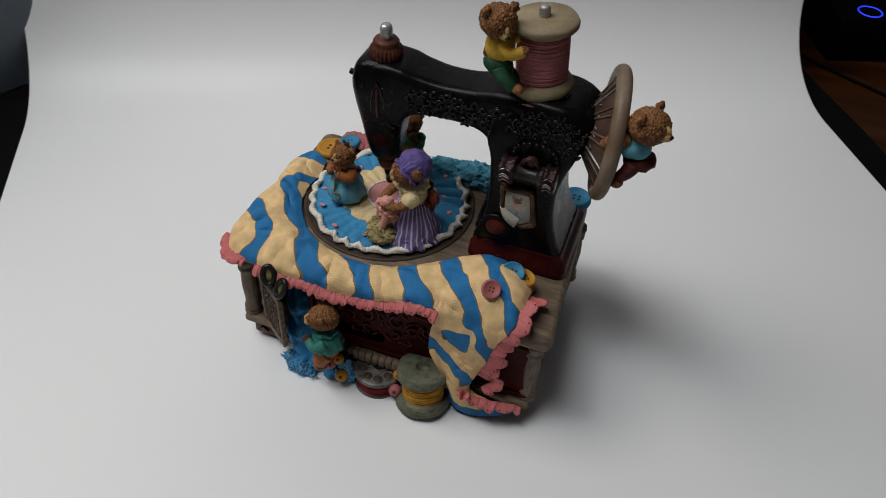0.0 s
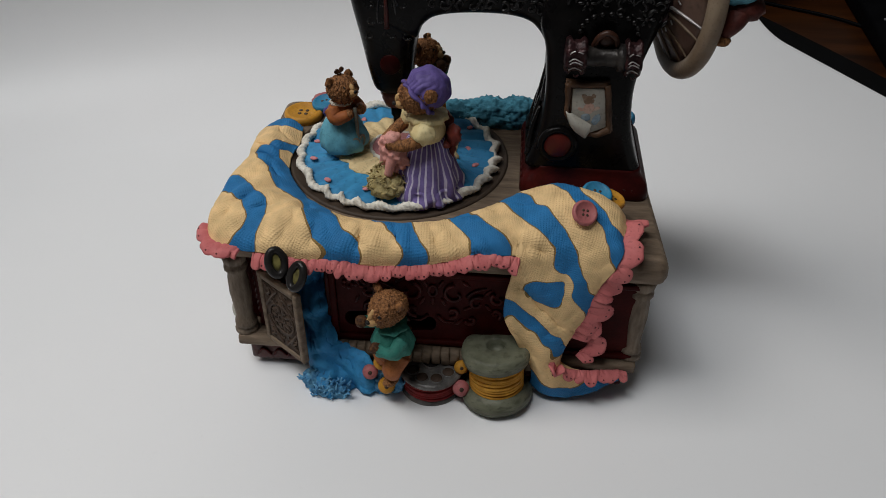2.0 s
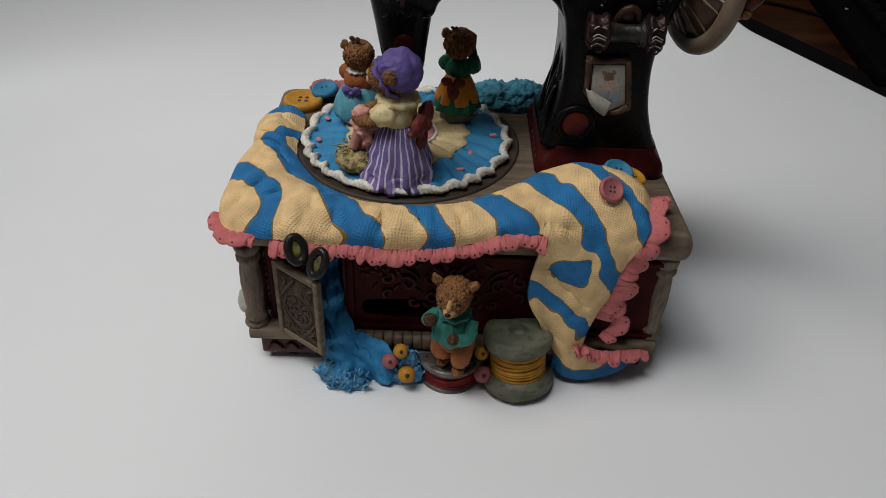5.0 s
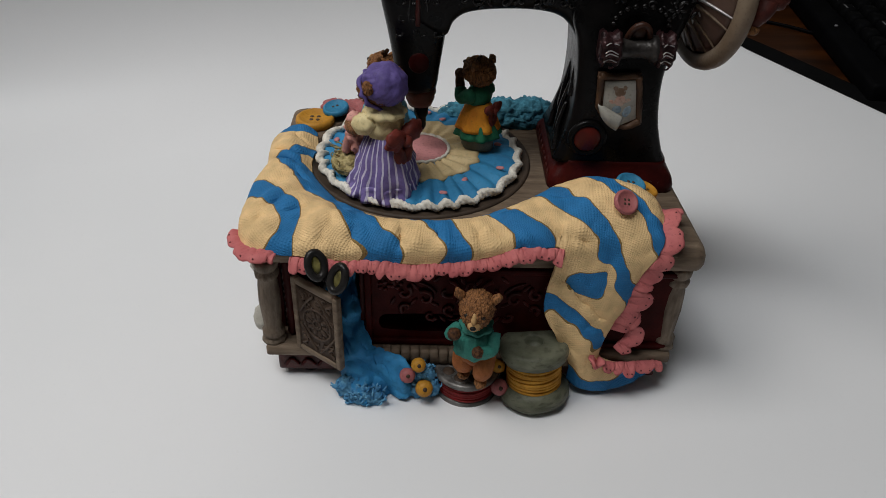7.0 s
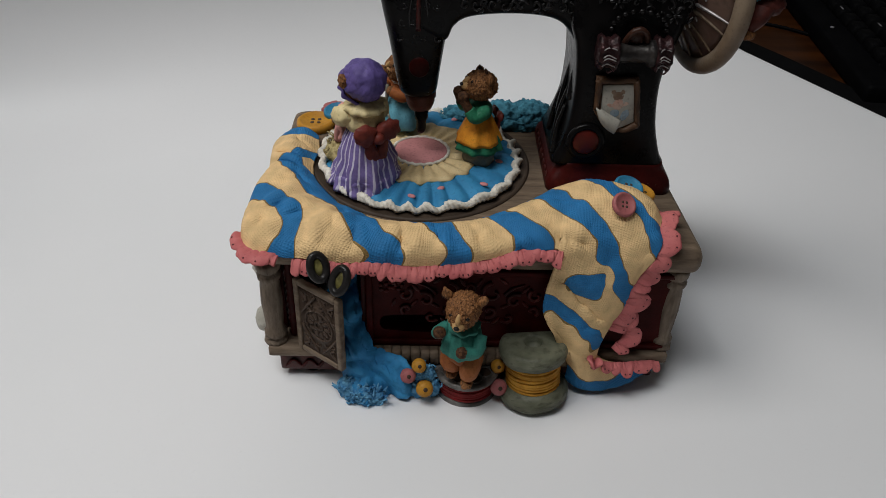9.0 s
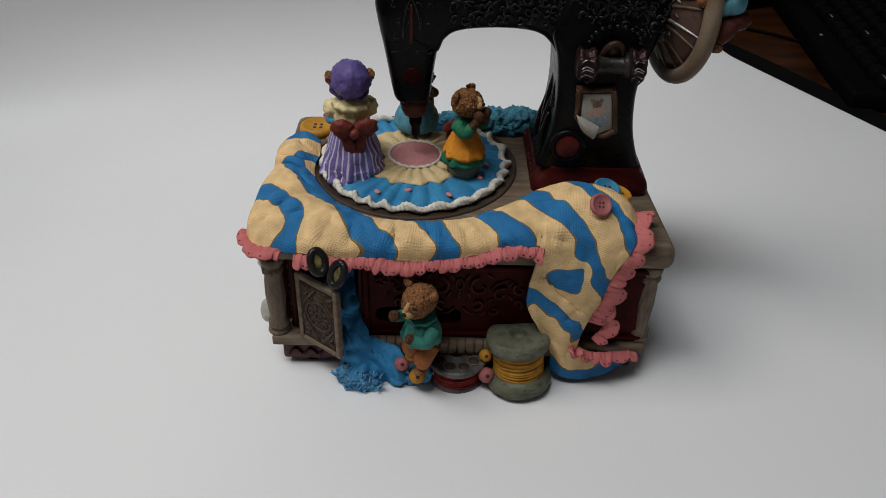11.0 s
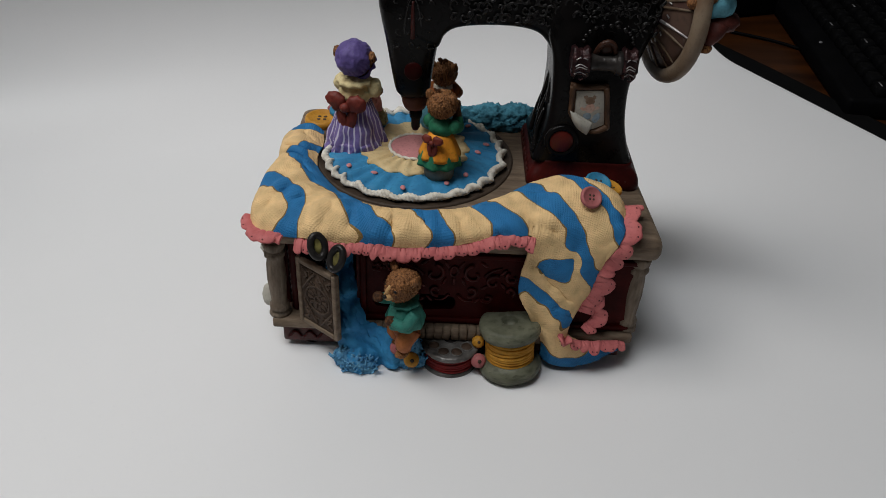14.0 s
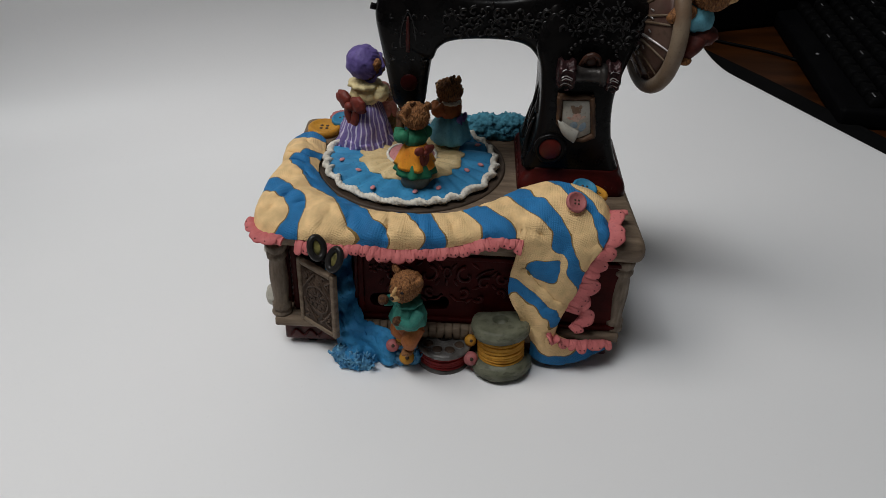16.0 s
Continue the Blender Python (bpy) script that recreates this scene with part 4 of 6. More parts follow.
    for k in range(26):
        x, z = 46 + 32 * ((k * 0.618) % 1), 144 + 24 * k / 25
        curl(bm, x, 48.4, z, rnd.uniform(1.8, 2.8), rnd.uniform(0, 360), rnd.choice((1, -1)), 0.75, 12)
    for x, z in ((52, 156), (66, 160), (74, 151), (58, 166), (70, 167)):
        for q in range(6):
            a = radians(60 * q)
            blob(bm, (x + 2.2 * math.cos(a), 48.0, z + 2.2 * math.sin(a)), (1.6, 0.8, 0.8), rot=(0, -60 * q, 0), sub=2)
        blob(bm, (x, 47.7, z), 0.9, sub=2)
    for k in range(16):
        x, z = -16 - 14 * (k % 4) / 3 + rnd.uniform(-0.8, 0.8), 137 + 6.5 * (k // 4)
        curl(bm, x, 54.0 + max(0, 150 - z) * 0.085, z, rnd.uniform(1.3, 2.2), rnd.uniform(0, 360), rnd.choice((1, -1)), 0.6, 11)
    for s in (-1, 1):
        tube(bm, [(-23.5 + s * 3.2, 55.6, 137), (-23.5 + s * 3.6, 54.4, 146), (-23.5 + s * 2.2, 53.8, 155), (-23.5, 53.6, 160)], 0.6, n=18, seg=6)
    for k in range(11):
        a = radians(180 * k / 10)
        blob(bm, (61 + 10.5 * math.cos(a), 46.2, 146 + 7 * math.sin(a)), (1.3, 1.0, 1.3), sub=1)
    for y0, y1, z0, z1 in ((52, 58, 88, 108), (59, 61, 92, 118), (66, 66, 100, 128), (55, 57, 112, 130), (60, 64, 124, 141), (71, 70, 90, 116)):
        def side(z):
            return 34.6 + 6.2 * min(1, max(0, (z - 90) / 32)) ** 0.85
        tube(bm, [(side(z0) + 0.4, y0, z0), (side((z0 + z1) / 2) - 0.3, (y0 + y1) / 2 + 1.5, (z0 + z1) / 2), (side(z1) + 0.4, y1, z1)], (1.5, 0.8), n=12, seg=8)
    part("scrollwork", bm, BLACK_RELIEF, mach, "raised black scrollwork")["kind"] = "stuff"
    for c in ((-23, 56.0, 124), ):
        bm = bmesh.new()
        blob(bm, c, (4.2, 1.3, 4.4), sub=3)
        part("red_spot", bm, SPOT_RED, mach, "dark red oval spot")
    bm = bmesh.new()
    tube(bm, [(-23.5, 55.0, 140), (-23.5, 53.9, 148), (-23.5, 53.6, 157)], (1.2, 0.6), n=14, seg=8)
    part("red_groove", bm, MAROON_CARVED, mach, "dark red stripe")
    # clamp and needle over the turntable
    bm = bmesh.new()
    lathe(bm, [(3, 109.5), (6.6, 109), (6.8, 106.5), (6.0, 105.4), (6.2, 104), (5.0, 101), (3, 100.6)], 24, c=(-22.5, 67, 0), wave=lambda a, i: 1 + 0.05 * math.sin(12 * a))
    part("needle_clamp", bm, COPPER, mach, "brown fluted needle clamp")
    bm = bmesh.new()
    lathe(bm, [(2, 101), (3.2, 100.4), (3.0, 96), (2.2, 94.6), (2.2, 90.5), (1.4, 88.8), (0.4, 88.5)], 18, c=(-22, 67, 0))
    part("needle", bm, BLACK_ENAMEL, mach, "black needle")
    # tension collar and knob on top of the head
    bm = bmesh.new()
    lathe(bm, [(4, 166), (8.0, 166.5), (8.3, 168), (7.6, 169), (8.0, 170), (7.9, 174), (7.0, 175.5), (6.2, 176.5), (6.6, 177.5), (5.6, 178.8), (3, 179)], 144, c=(-23.5, 66, 0), wave=lambda a, i: 1 + (0.06 * math.sin(24 * a) if 3 <= i <= 5 else 0))
    part("tension_collar", bm, COPPER, mach, "reddish-brown fluted collar")
    bm = bmesh.new()
    lathe(bm, [(2.6, 178), (3.1, 179), (3.1, 184), (2.6, 186), (1, 186.4)], 20, c=(-23.5, 66, 0))
    part("knob", bm, SILVER, mach, "silver knob")
    # red button on the column
    bm = bmesh.new()
    tube(bm, ring_points((46.5, 44.0, 98.5), 6.6, 6.8, (90, 0, 0), 32), 1.5, closed=True, seg=8)
    part("button_rim", bm, BLACK_ENAMEL, mach)
    bm = bmesh.new()
    blob(bm, (46.5, 43.8, 98.5), (5.8, 1.8, 6.0), sub=3)
    part("red_button", bm, RED_GEM, mach, "round dark red button")
    # bobbin winder across the column
    bm = bmesh.new()
    lathe(bm, [(2, -8.5), (5.0, -8.2), (5.2, -7), (3.9, -6.4), (3.5, -2), (3.5, 3), (4.0, 4.6), (5.2, 5.2), (5.2, 7.4), (4.2, 8), (2, 8.5)], 24, c=(60, 42.5, 138), rot=(0, 90, 0))
    part("winder_bar", bm, WINDER_GREY, mach, "dark grey turned bar")
    for x0, wide in ((49.4, 1.0), (70.4, 0.8)):
        bm = bmesh.new()
        lathe(bm, [(3, -4.2 * wide), (6.0, -3.8 * wide), (6.9, -2.4 * wide), (5.4, -1.2 * wide), (5.6, 0), (5.4, 1.2 * wide), (6.9, 2.6 * wide), (6.0, 4 * wide), (3, 4.2 * wide)], 40, c=(x0, 43, 138), rot=(0, 90, 0), wave=lambda a, i: 1 + 0.08 * math.sin(8 * a))
        for k in range(7):
            a = radians(200 + 23 * k)
            curl(bm, x0, 43 - 6.3 * abs(math.cos(a - radians(90) - math.pi / 2)) * 0.98, 138 + (k - 3) * 1.7, 1.3, 50 * k, 1 if k % 2 else -1, 0.4, 8)
        part("winder_end", bm, PLUM_METAL, mach, "dark plum lobed end")
        # thin silver bars stand in for highlights on the lobed end
        bm = bmesh.new()
        for k in range(4):
            z = 134.6 + 2.1 * k + 0.5 * math.sin(k * k)
            y = 43 - math.sqrt(max(1.0, 6.9 ** 2 - (z - 138) ** 2)) - 0.1
            tube(bm, [(x0 - 2.6 * wide, y, z), (x0 - 0.6, y + 0.5, z + 0.9), (x0 + 2.4 * wide, y, z + 0.9 * math.sin(3 * k))], 0.24, n=8, seg=6)
        part("silver_glints", bm, SILVER, mach, "thin silver bars for the glints on the lobed end")
    bm = bmesh.new()
    tube(bm, [(55.5, 44, 141), (57, 41.5, 146), (60, 40.8, 148), (63, 41.5, 146), (64.5, 44, 141)], 1.2, n=20)
    blob(bm, (60, 44.5, 144), (3.6, 2.2, 3.5), sub=2)
    part("winder_hoop", bm, WINDER_BROWN, mach, "dark brown hoop")
    # hand wheel
    wheel = new("hand_wheel")
    wheel.parent = mach
    wheel.matrix_basis = place(90.8, 67, 155, 0, 93, 10)
    wheel["label"] = "taupe hand wheel with silver spokes"
    bm = bmesh.new()
    tube(bm, ring_points((0, 0, 0), 29.0, 29.0, n=64), 3.7, closed=True, seg=14)
    part("rim", bm, WHEEL_STONE, wheel, "smooth taupe rim")
    bm = bmesh.new()
    lathe(bm, [(27, -1.6), (23, -3.4), (18, -6.6), (13, -9.8), (6, -11), (6, 4), (13, 3), (20, 2.4), (27, 1.4)], 64)
    part("web", bm, WHEEL_WEB, wheel, "taupe dished web with plum wash")

    def dish(r):
        return -1.4 - (27 - r) * 0.62
    for k in range(20):
        a = radians(18 * k + 4 * math.sin(3 * k))
        bm = bmesh.new()
        tube(bm, [(r * math.cos(a + 0.004 * r), r * math.sin(a + 0.004 * r), dish(r)) for r in (12, 16, 20, 23.5, 26.5)], (0.7, 0.4), n=12, seg=6)
        part("spoke", bm, SILVER if k % 5 == 0 else WHEEL_RIB, wheel, "silver rubbed spoke" if k % 5 == 0 else "")
    bm = bmesh.new()
    lathe(bm, [(4, -14.5), (8.5, -14.2), (11.5, -13), (12.6, -11), (12.8, -9), (6, -8)], 64, wave=lambda a, i: 1 + 0.03 * math.sin(12 * a))
    part("hub_cover", bm, PLUM_METAL, wheel, "worn plum hub cover")
    bm = bmesh.new()
    for k in range(22):
        a, g = 2.4 * k, (k * 0.618) % 1
        r = 13.5 + 6 * g
        tube(bm, [((r + q) * math.cos(a + 0.06 * q), (r + q) * math.sin(a + 0.06 * q), dish(r + q) - 0.3) for q in (0, 0.6, 1.2)], 0.35, n=6, seg=5)
    part("hub_flecks", bm, SILVER, wheel, "short silver flecks round the hub")["kind"] = "stuff"
    return mach


def slab(bm, outline, y0, y1):
    """A flat piece with the given outline (x, z), from depth y0 to y1."""
    loft(bm, [[Vector((x * f, y, z * f)) for x, z in outline] for y, f in ((y1, 0.99), (y0 + 0.3, 1.0), (y0, 0.97))])


def build_picture():
    pic = thing("hanging_picture", "small brown-framed picture of a toy with a curled corner", "picture", place(57.0, 43.4, 115, -2, 0, 0))
    rim = [(-10, 12.6), (-2, 12.3), (6.6, 13), (8.2, 4), (10.4, -8.2), (5.5, -10.6), (0.6, -11.2), (-6, -7), (-9.4, -2), (-9.6, 5)]
    bm = bmesh.new()
    slab(bm, rim, -0.8, 1.2)
    part("frame", bm, FRAME_BROWN, pic, "brown uneven frame")
    bm = bmesh.new()
    for line in ([(-9, 11.4), (-2, 11.2), (5.8, 11.6)], [(5.8, 11.6), (7.3, 3), (9.1, -7.4)], [(9.1, -7.4), (5, -9.6), (1.5, -10)], [(-9, 11.4), (-8.6, 5), (-8.4, -1)]):
        tube(bm, [(x, -1.0, z) for x, z in line], (1.5, 1.0), n=12, seg=8)
    rough_up(bm, 0.5, 0.35)
    part("moulding", bm, FRAME_BROWN, pic, "raised brown moulding")
    bm = bmesh.new()
    slab(bm, [(-7.2, 9.4), (5.0, 10), (7.4, -6.2), (1.6, -9.2), (-6.6, -1.5)], -1.3, -0.7)
    part("paper", bm, PAPER, pic, "off-white paper")
    # the lower corner rolls forward
    bm = bmesh.new()
    grid = []
    for i in range(13):
        f = i / 12
        a, c = Vector((-8.6, -1.4, 0.2)), Vector((-0.2, -1.8, -11.0))
        p = a + (c - a) * f
        p += Vector((-1.4, 0, -1.0)) * math.sin(math.pi * f)
        fold = Vector((-6.6 + 8.6 * f, -1.4, -1.0 - 4.6 * f))
        row = []
        for k in range(9):
            g = k / 8
            q = p + (fold - p) * g
            row.append(bm.verts.new(q + Vector((0, -2.2 * math.sin(math.pi * (0.15 + 0.85 * g)) * (0.4 + 0.6 * math.sin(math.pi * min(1, f * 0.9 + 0.1))), 0))))
        grid.append(row)
    for a, c in zip(grid, grid[1:]):
        for k in range(8):
            bm.faces.new((a[k], c[k], c[k + 1], a[k + 1]))
    thicken(part("curled_corner", bm, PAPER, pic), 0.35)
    bits = (("painted_head", (-0.6, 5.0), (2.2, 1.9), PICTURE_BROWN), ("painted_ear", (-2.6, 6.6), (0.9, 0.9), PICTURE_BROWN), ("painted_ear", (1.3, 6.8), (0.9, 0.9), PICTURE_BROWN),
            ("painted_chest", (-0.1, 1.4), (2.3, 2.3), PICTURE_PEACH), ("painted_arm", (-3.2, 1.0), (1.3, 0.8), PICTURE_PEACH), ("painted_arm", (2.9, 1.6), (1.3, 0.8), PICTURE_PEACH), ("painted_leg", (-0.9, -2.4), (2.0, 1.7), PICTURE_BLUE), ("painted_leg", (3.2, -3.2), (1.5, 2.5), PICTURE_BLUE))
    for k, (name, (x, z), (rx, rz), m) in enumerate(bits):
        bm = bmesh.new()
        blob(bm, (x, -1.3, z), (rx, 0.12, rz), rot=(0, 25 * math.sin(k * 2.1), 0), amp=0.3, freq=0.7, sub=3, seed=k)
        part(name, bm, m, pic)


# ---- bear figurines: each one moulded piece ----
def bear_head(bm, c, r, fur, face, tilt=0.0, seed=0, muzzle=1, nose=2, ears=True, eyes=True, narrow=0.0):
    """A head that looks along the heading face (degrees, 0 along x), tilted up by tilt."""
    c = Vector(c)
    f = Vector((math.cos(radians(face)) * math.cos(radians(tilt)), math.sin(radians(face)) * math.cos(radians(tilt)), math.sin(radians(tilt))))
    s = Vector((0, 0, 1)).cross(f).normalized()
    u = f.cross(s)
    count = len(bm.verts)
    blob(bm, c, (r, r * 0.97, r * 0.93), fur, amp=r * 0.045, freq=0.5, sub=6, seed=seed)
    bm.verts.ensure_lookup_table()
    for v in bm.verts[count:]:
        d = v.co - c
        swirl = 0.6 * noise.noise(d * 0.35 + Vector((0, seed, 0)))
        tuft = Vector((d.x * 1.5 + swirl * 3, d.y * 1.5 - swirl * 2, d.z * 0.7 + seed))
        v.co += d.normalized() * (1.15 * abs(noise.noise(tuft)) + 0.55 * abs(noise.noise(tuft * 2.1)) - 0.45 + 0.10 * max(0, (d.normalized().dot(f))) * r - 0.07 * max(0, d.normalized().z) * r)
        if narrow:
            low = max(0.0, min(1.0, 0.5 - d.dot(u) / r * 0.75))
            v.co -= s * d.dot(s) * narrow * low
    blob(bm, c + f * r * 0.86 - u * r * 0.22, (r * 0.46, r * 0.33, r * 0.30), muzzle, rot=(0, -tilt, face), amp=r * 0.03, sub=3)
    blob(bm, c + f * r * 1.28 - u * r * 0.16, (r * 0.12, r * 0.15, r * 0.11), nose, rot=(0, 0, face), sub=2)
    blob(bm, c + f * r * 0.98 + u * r * 0.12, (r * 0.30, r * 0.15, r * 0.24), muzzle, rot=(0, 40 - tilt, face), sub=2)
    if eyes:
        for k in (-1, 1):
            blob(bm, c + f * r * 0.84 + s * k * r * 0.38 + u * r * 0.20, r * 0.12, nose, sub=2)
    if ears:
        for k in (-1, 1):
            blob(bm, c + s * k * r * 0.80 + u * r * 0.64 - f * r * 0.02, (r * 0.20, r * 0.30, r * 0.33), fur, rot=(0, 0, face), amp=r * 0.09, freq=0.8, sub=3, seed=k + seed)


def skirt(bm, c, r0, r1, z0, z1, mi, pleats, amp, seed=0.0, seg=72, steps=9, flare=1.6):
    prof = [(r1 * 0.3, z1 + 0.5)]
    for k in range(steps):
        f = k / (steps - 1)
        prof.append((r1 + (r0 - r1) * f ** flare, z1 + (z0 - z1) * f))
    prof.append((r0 * 0.5, z0 + 1.0))

    def wave(a, i):
        f = max(0, i - 1) / steps
        return 1 + amp * f * (math.sin(pleats * a + seed) + 0.5 * math.sin((pleats * 1.7 // 1) * a + seed * 2))
    lathe(bm, prof, seg, mi, c, wave=wave)


def bow(bm, c, face, size, mi):
    """A tied bow; face is the way its knot looks."""
    c = Vector(c)
    s = Vector((-math.sin(radians(face)), math.cos(radians(face)), 0))
    f = Vector((math.cos(radians(face)), math.sin(radians(face)), 0))
    for k in (-1, 1):
        blob(bm, c + s * k * size * 0.50 + Vector((0, 0, size * 0.22)), (size * 0.26, size * 0.50, size * 0.44), mi, rot=(k * 18, 0, face), amp=size * 0.12, freq=0.5, sub=3, seed=k)
        blob(bm, c + s * k * size * 0.20 - Vector((0, 0, size * 0.75)), (size * 0.16, size * 0.26, size * 0.72), mi, rot=(k * -14, 0, face), amp=size * 0.06, freq=0.5, sub=3, seed=k)
    blob(bm, c + f * size * 0.14, (size * 0.24, size * 0.26, size * 0.26), mi, sub=2)


def limb(bm, pts, r, mi, paw=None, paw_r=2.0):
    tube(bm, pts, r, mi, n=14, seg=10)
    if paw is not None:
        blob(bm, pts[-1], paw_r, paw, amp=0.3, freq=0.8, sub=2)


def figure(name, bm, mats, label, at=None, group="bear figurines"):
    ob = part(name, bm, mats)
    if at is not None:
        ob.matrix_basis = at
    return tagged(ob, label, "bear figurine", group)


def build_mother():
    """Local: she looks along +x; origin under her skirt."""
    bm = bmesh.new()
    m = [FUR, MUZZLE, NOSE_BLACK, PURPLE_STRIPE, CREAM_PAINT, PURPLE, PINK_DRESS, HAY, BOW_RED]
    skirt(bm, (0, 0, 0), 14.8, 7.2, 0.5, 27, 3, 9, 0.06, 1.0, flare=0.72)
    skirt(bm, (0, 0, 0), 15.8, 13.6, 0.0, 6.5, 3, 11, 0.07, 2.0, steps=5)
    for v in bm.verts:
        v.co += Vector((v.co.x, v.co.y, 0)).normalized() * (2.8 * noise.noise(v.co * 0.17) + 1.2 * noise.noise(v.co * 0.4)) * max(0.15, 1 - v.co.z / 30)
    blob(bm, (0, 0, 31), (7.6, 8.2, 8.3), 4, amp=0.9, freq=0.35, sub=3, seed=2)
    lathe(bm, [(3, 40.5), (8.0, 38.5), (8.8, 36.6), (5, 36)], 48, 4, wave=lambda a, i: 1 + 0.06 * math.sin(10 * a))
    for k in (-1, 1):
        blob(bm, (3.5, k * 8.2, 33.2), (5.0, 4.2, 4.8), 4, amp=1.3, freq=0.4, sub=3, seed=k)
        limb(bm, [(5, k * 9, 31), (11, k * 7, 28), (15.5, k * 3, 27)], (3.0, 2.4), 0, 0, 2.7)
    # pink stuff gathered before her over a hay basket
    blob(bm, (12.5, 0.5, 20), (5.2, 5.8, 11), 6, rot=(0, 22, 0), amp=2.2, freq=0.34, sub=5, seed=5)
    for k in (-1, 1):
        limb(bm, [(13, k * 3, 26), (16, k * 4.2, 19), (17.5, k * 4.6, 13)], (2.6, 1.7), 6)
    blob(bm, (14.5, 2.0, 29), (3.4, 3.2, 3.4), 6, amp=1.0, freq=0.4, sub=3, seed=6)
    blob(bm, (17.5, 1, 6.5), (8.0, 9.0, 6.0), 7, amp=1.6, freq=0.5, sub=4, seed=7)
    rnd = random.Random(7)
    for k in range(60):
        a, e = rnd.uniform(0, 6.28), rnd.uniform(-0.4, 1.3)
        d = Vector((math.cos(a) * math.cos(e), math.sin(a) * math.cos(e), math.sin(e)))
        p = Vector((18, 1, 7.5)) + Vector((d.x * 7.4, d.y * 8, d.z * 6.4))
        q = p + Vector((rnd.uniform(-1, 1), rnd.uniform(-1, 1), rnd.uniform(-0.6, 1))) * 3.2
        tube(bm, [p, (p + q) / 2 + d, q], 0.32, 7, n=4, seg=4)
    bow(bm, (-9.8, 0, 26.8), 180, 10.6, 8)
    blob(bm, (-6.8, 0, 24.5), (3.4, 7.6, 2.2), 8, sub=3)
    # head and gathered bonnet; the ears push out through its sides
    bear_head(bm, (2.4, 0, 47.2), 8.3, 0, 0, -6, 3, ears=False)
    count = len(bm.verts)
    blob(bm, (-0.6, 0, 49.8), (8.9, 8.7, 9.2), 5, sub=6)
    bm.verts.ensure_lookup_table()
    way, mid = Vector((0.80, 0, -0.60)), Vector((2.6, 0, 46.4))
    for v in bm.verts[count:]:
        d = v.co - Vector((-0.6, 0, 49.8))
        turn = math.atan2(d.y, d.dot(Vector((0.60, 0, 0.80))))
        open_by = max(0.0, min(1.0, 0.5 + d.dot(way) / 12))
        gather = abs(math.sin(11 * turn + 1.2 * math.sin(2 * turn) + 2 * noise.noise(d * 0.2)))
        v.co += d.normalized() * (0.55 * (gather - 0.6) * (0.1 + open_by) + 0.8 * noise.noise(d * 0.24) + 0.2 * noise.noise(d * 0.6))
        over = (v.co - mid).dot(way)
        if over > 0:
            v.co -= way * over
    frill = []
    for k in range(150):
        a = 2 * math.pi * k / 150
        up = Vector((0.60, 0, 0.80)) * math.cos(a) + Vector((0, 1, 0)) * math.sin(a)
        wavy = math.sin(10 * a + 1.3 * math.sin(4 * a))
        base = mid + up * (8.1 + 0.3 * wavy) + way * 0.2
        tip = mid + up * (9.3 + 0.3 * wavy) + way * (1.1 + 0.6 * wavy)
        side = (tip - base).cross(up.cross(way)).normalized()
        frill.append([base + side * 0.7, tip * 0.8 + base * 0.2 + side * 0.6, tip + side * 0.2, tip - side * 0.2, tip * 0.8 + base * 0.2 - side * 0.6, base - side * 0.7])
    loft(bm, frill, 5, closed=True)
    for k in (-1, 1):
        blob(bm, (0.6, k * 8.7, 50.6), (2.6, 2.0, 3.3), 0, rot=(k * -12, 0, k * -14), amp=0.7, freq=0.9, sub=4, seed=k)
    for v in bm.verts:
        v.co.z *= 0.93
    return figure("mother_bear_figurine", bm, m, "painted mother bear in purple bonnet, striped skirt and red bow")


def build_blue_girl():
    bm = bmesh.new()
    m = [FUR, MUZZLE, NOSE_BLACK, SKY_DRESS, RUST, GREY_PEG, LACE_WHITE, FUR_DARK, PURPLE]
    lathe(bm, [(3, 0), (6.4, 0.1), (6.4, 6.5), (3, 6.6)], 28, 5)
    lathe(bm, [(3, 5.9), (9.0, 5.7), (10.3, 6.6), (10.7, 8.5), (10.4, 11.5), (9.3, 15), (7.4, 18.6), (5.4, 20.8), (2, 21.4)], 96, 3, wave=lambda a, i: 1 + 0.05 * math.sin(9 * a + 0.5 * i) + 0.04 * math.sin(5 * a + i))
    blob(bm, (0, 0, 22.5), (5.6, 6.6, 6.0), 4, amp=0.6, freq=0.5, sub=3)
    lathe(bm, [(2, 28.6), (4.6, 27.8), (4.9, 27.0), (3, 26.4)], 40, 6, wave=lambda a, i: 1 + 0.06 * math.sin(10 * a))
    for k in (-1, 1):
        limb(bm, [(0.5, k * 5.6, 25.4), (4, k * 6.8, 23), (8, k * 3.2, 25)], (3.5, 2.4), 4, 0, 2.3)
    tube(bm, ring_points((9.4, -1.8, 11), 1.7, 2.3, (90, 0, 60), 16), 0.6, 5, closed=True, seg=6)
    tube(bm, ring_points((9.4, 2.2, 11), 1.7, 2.3, (90, 0, 100), 16), 0.6, 5, closed=True, seg=6)
    tube(bm, [(9.2, 0, 13), (8.8, 0.3, 19), (8.2, 0.2, 27)], 0.8, 5, n=8, seg=6)
    bear_head(bm, (1.0, 0, 33.6), 6.7, 0, 0, 16, 1)
    bow(bm, (-0.6, 0.6, 40.6), 0, 2.6, 7)
    bow(bm, (-7.4, 0, 19.5), 180, 4.6, 8)
    return figure("girl_bear_figurine", bm, m, "painted girl bear in a pale blue dress on a grey peg")


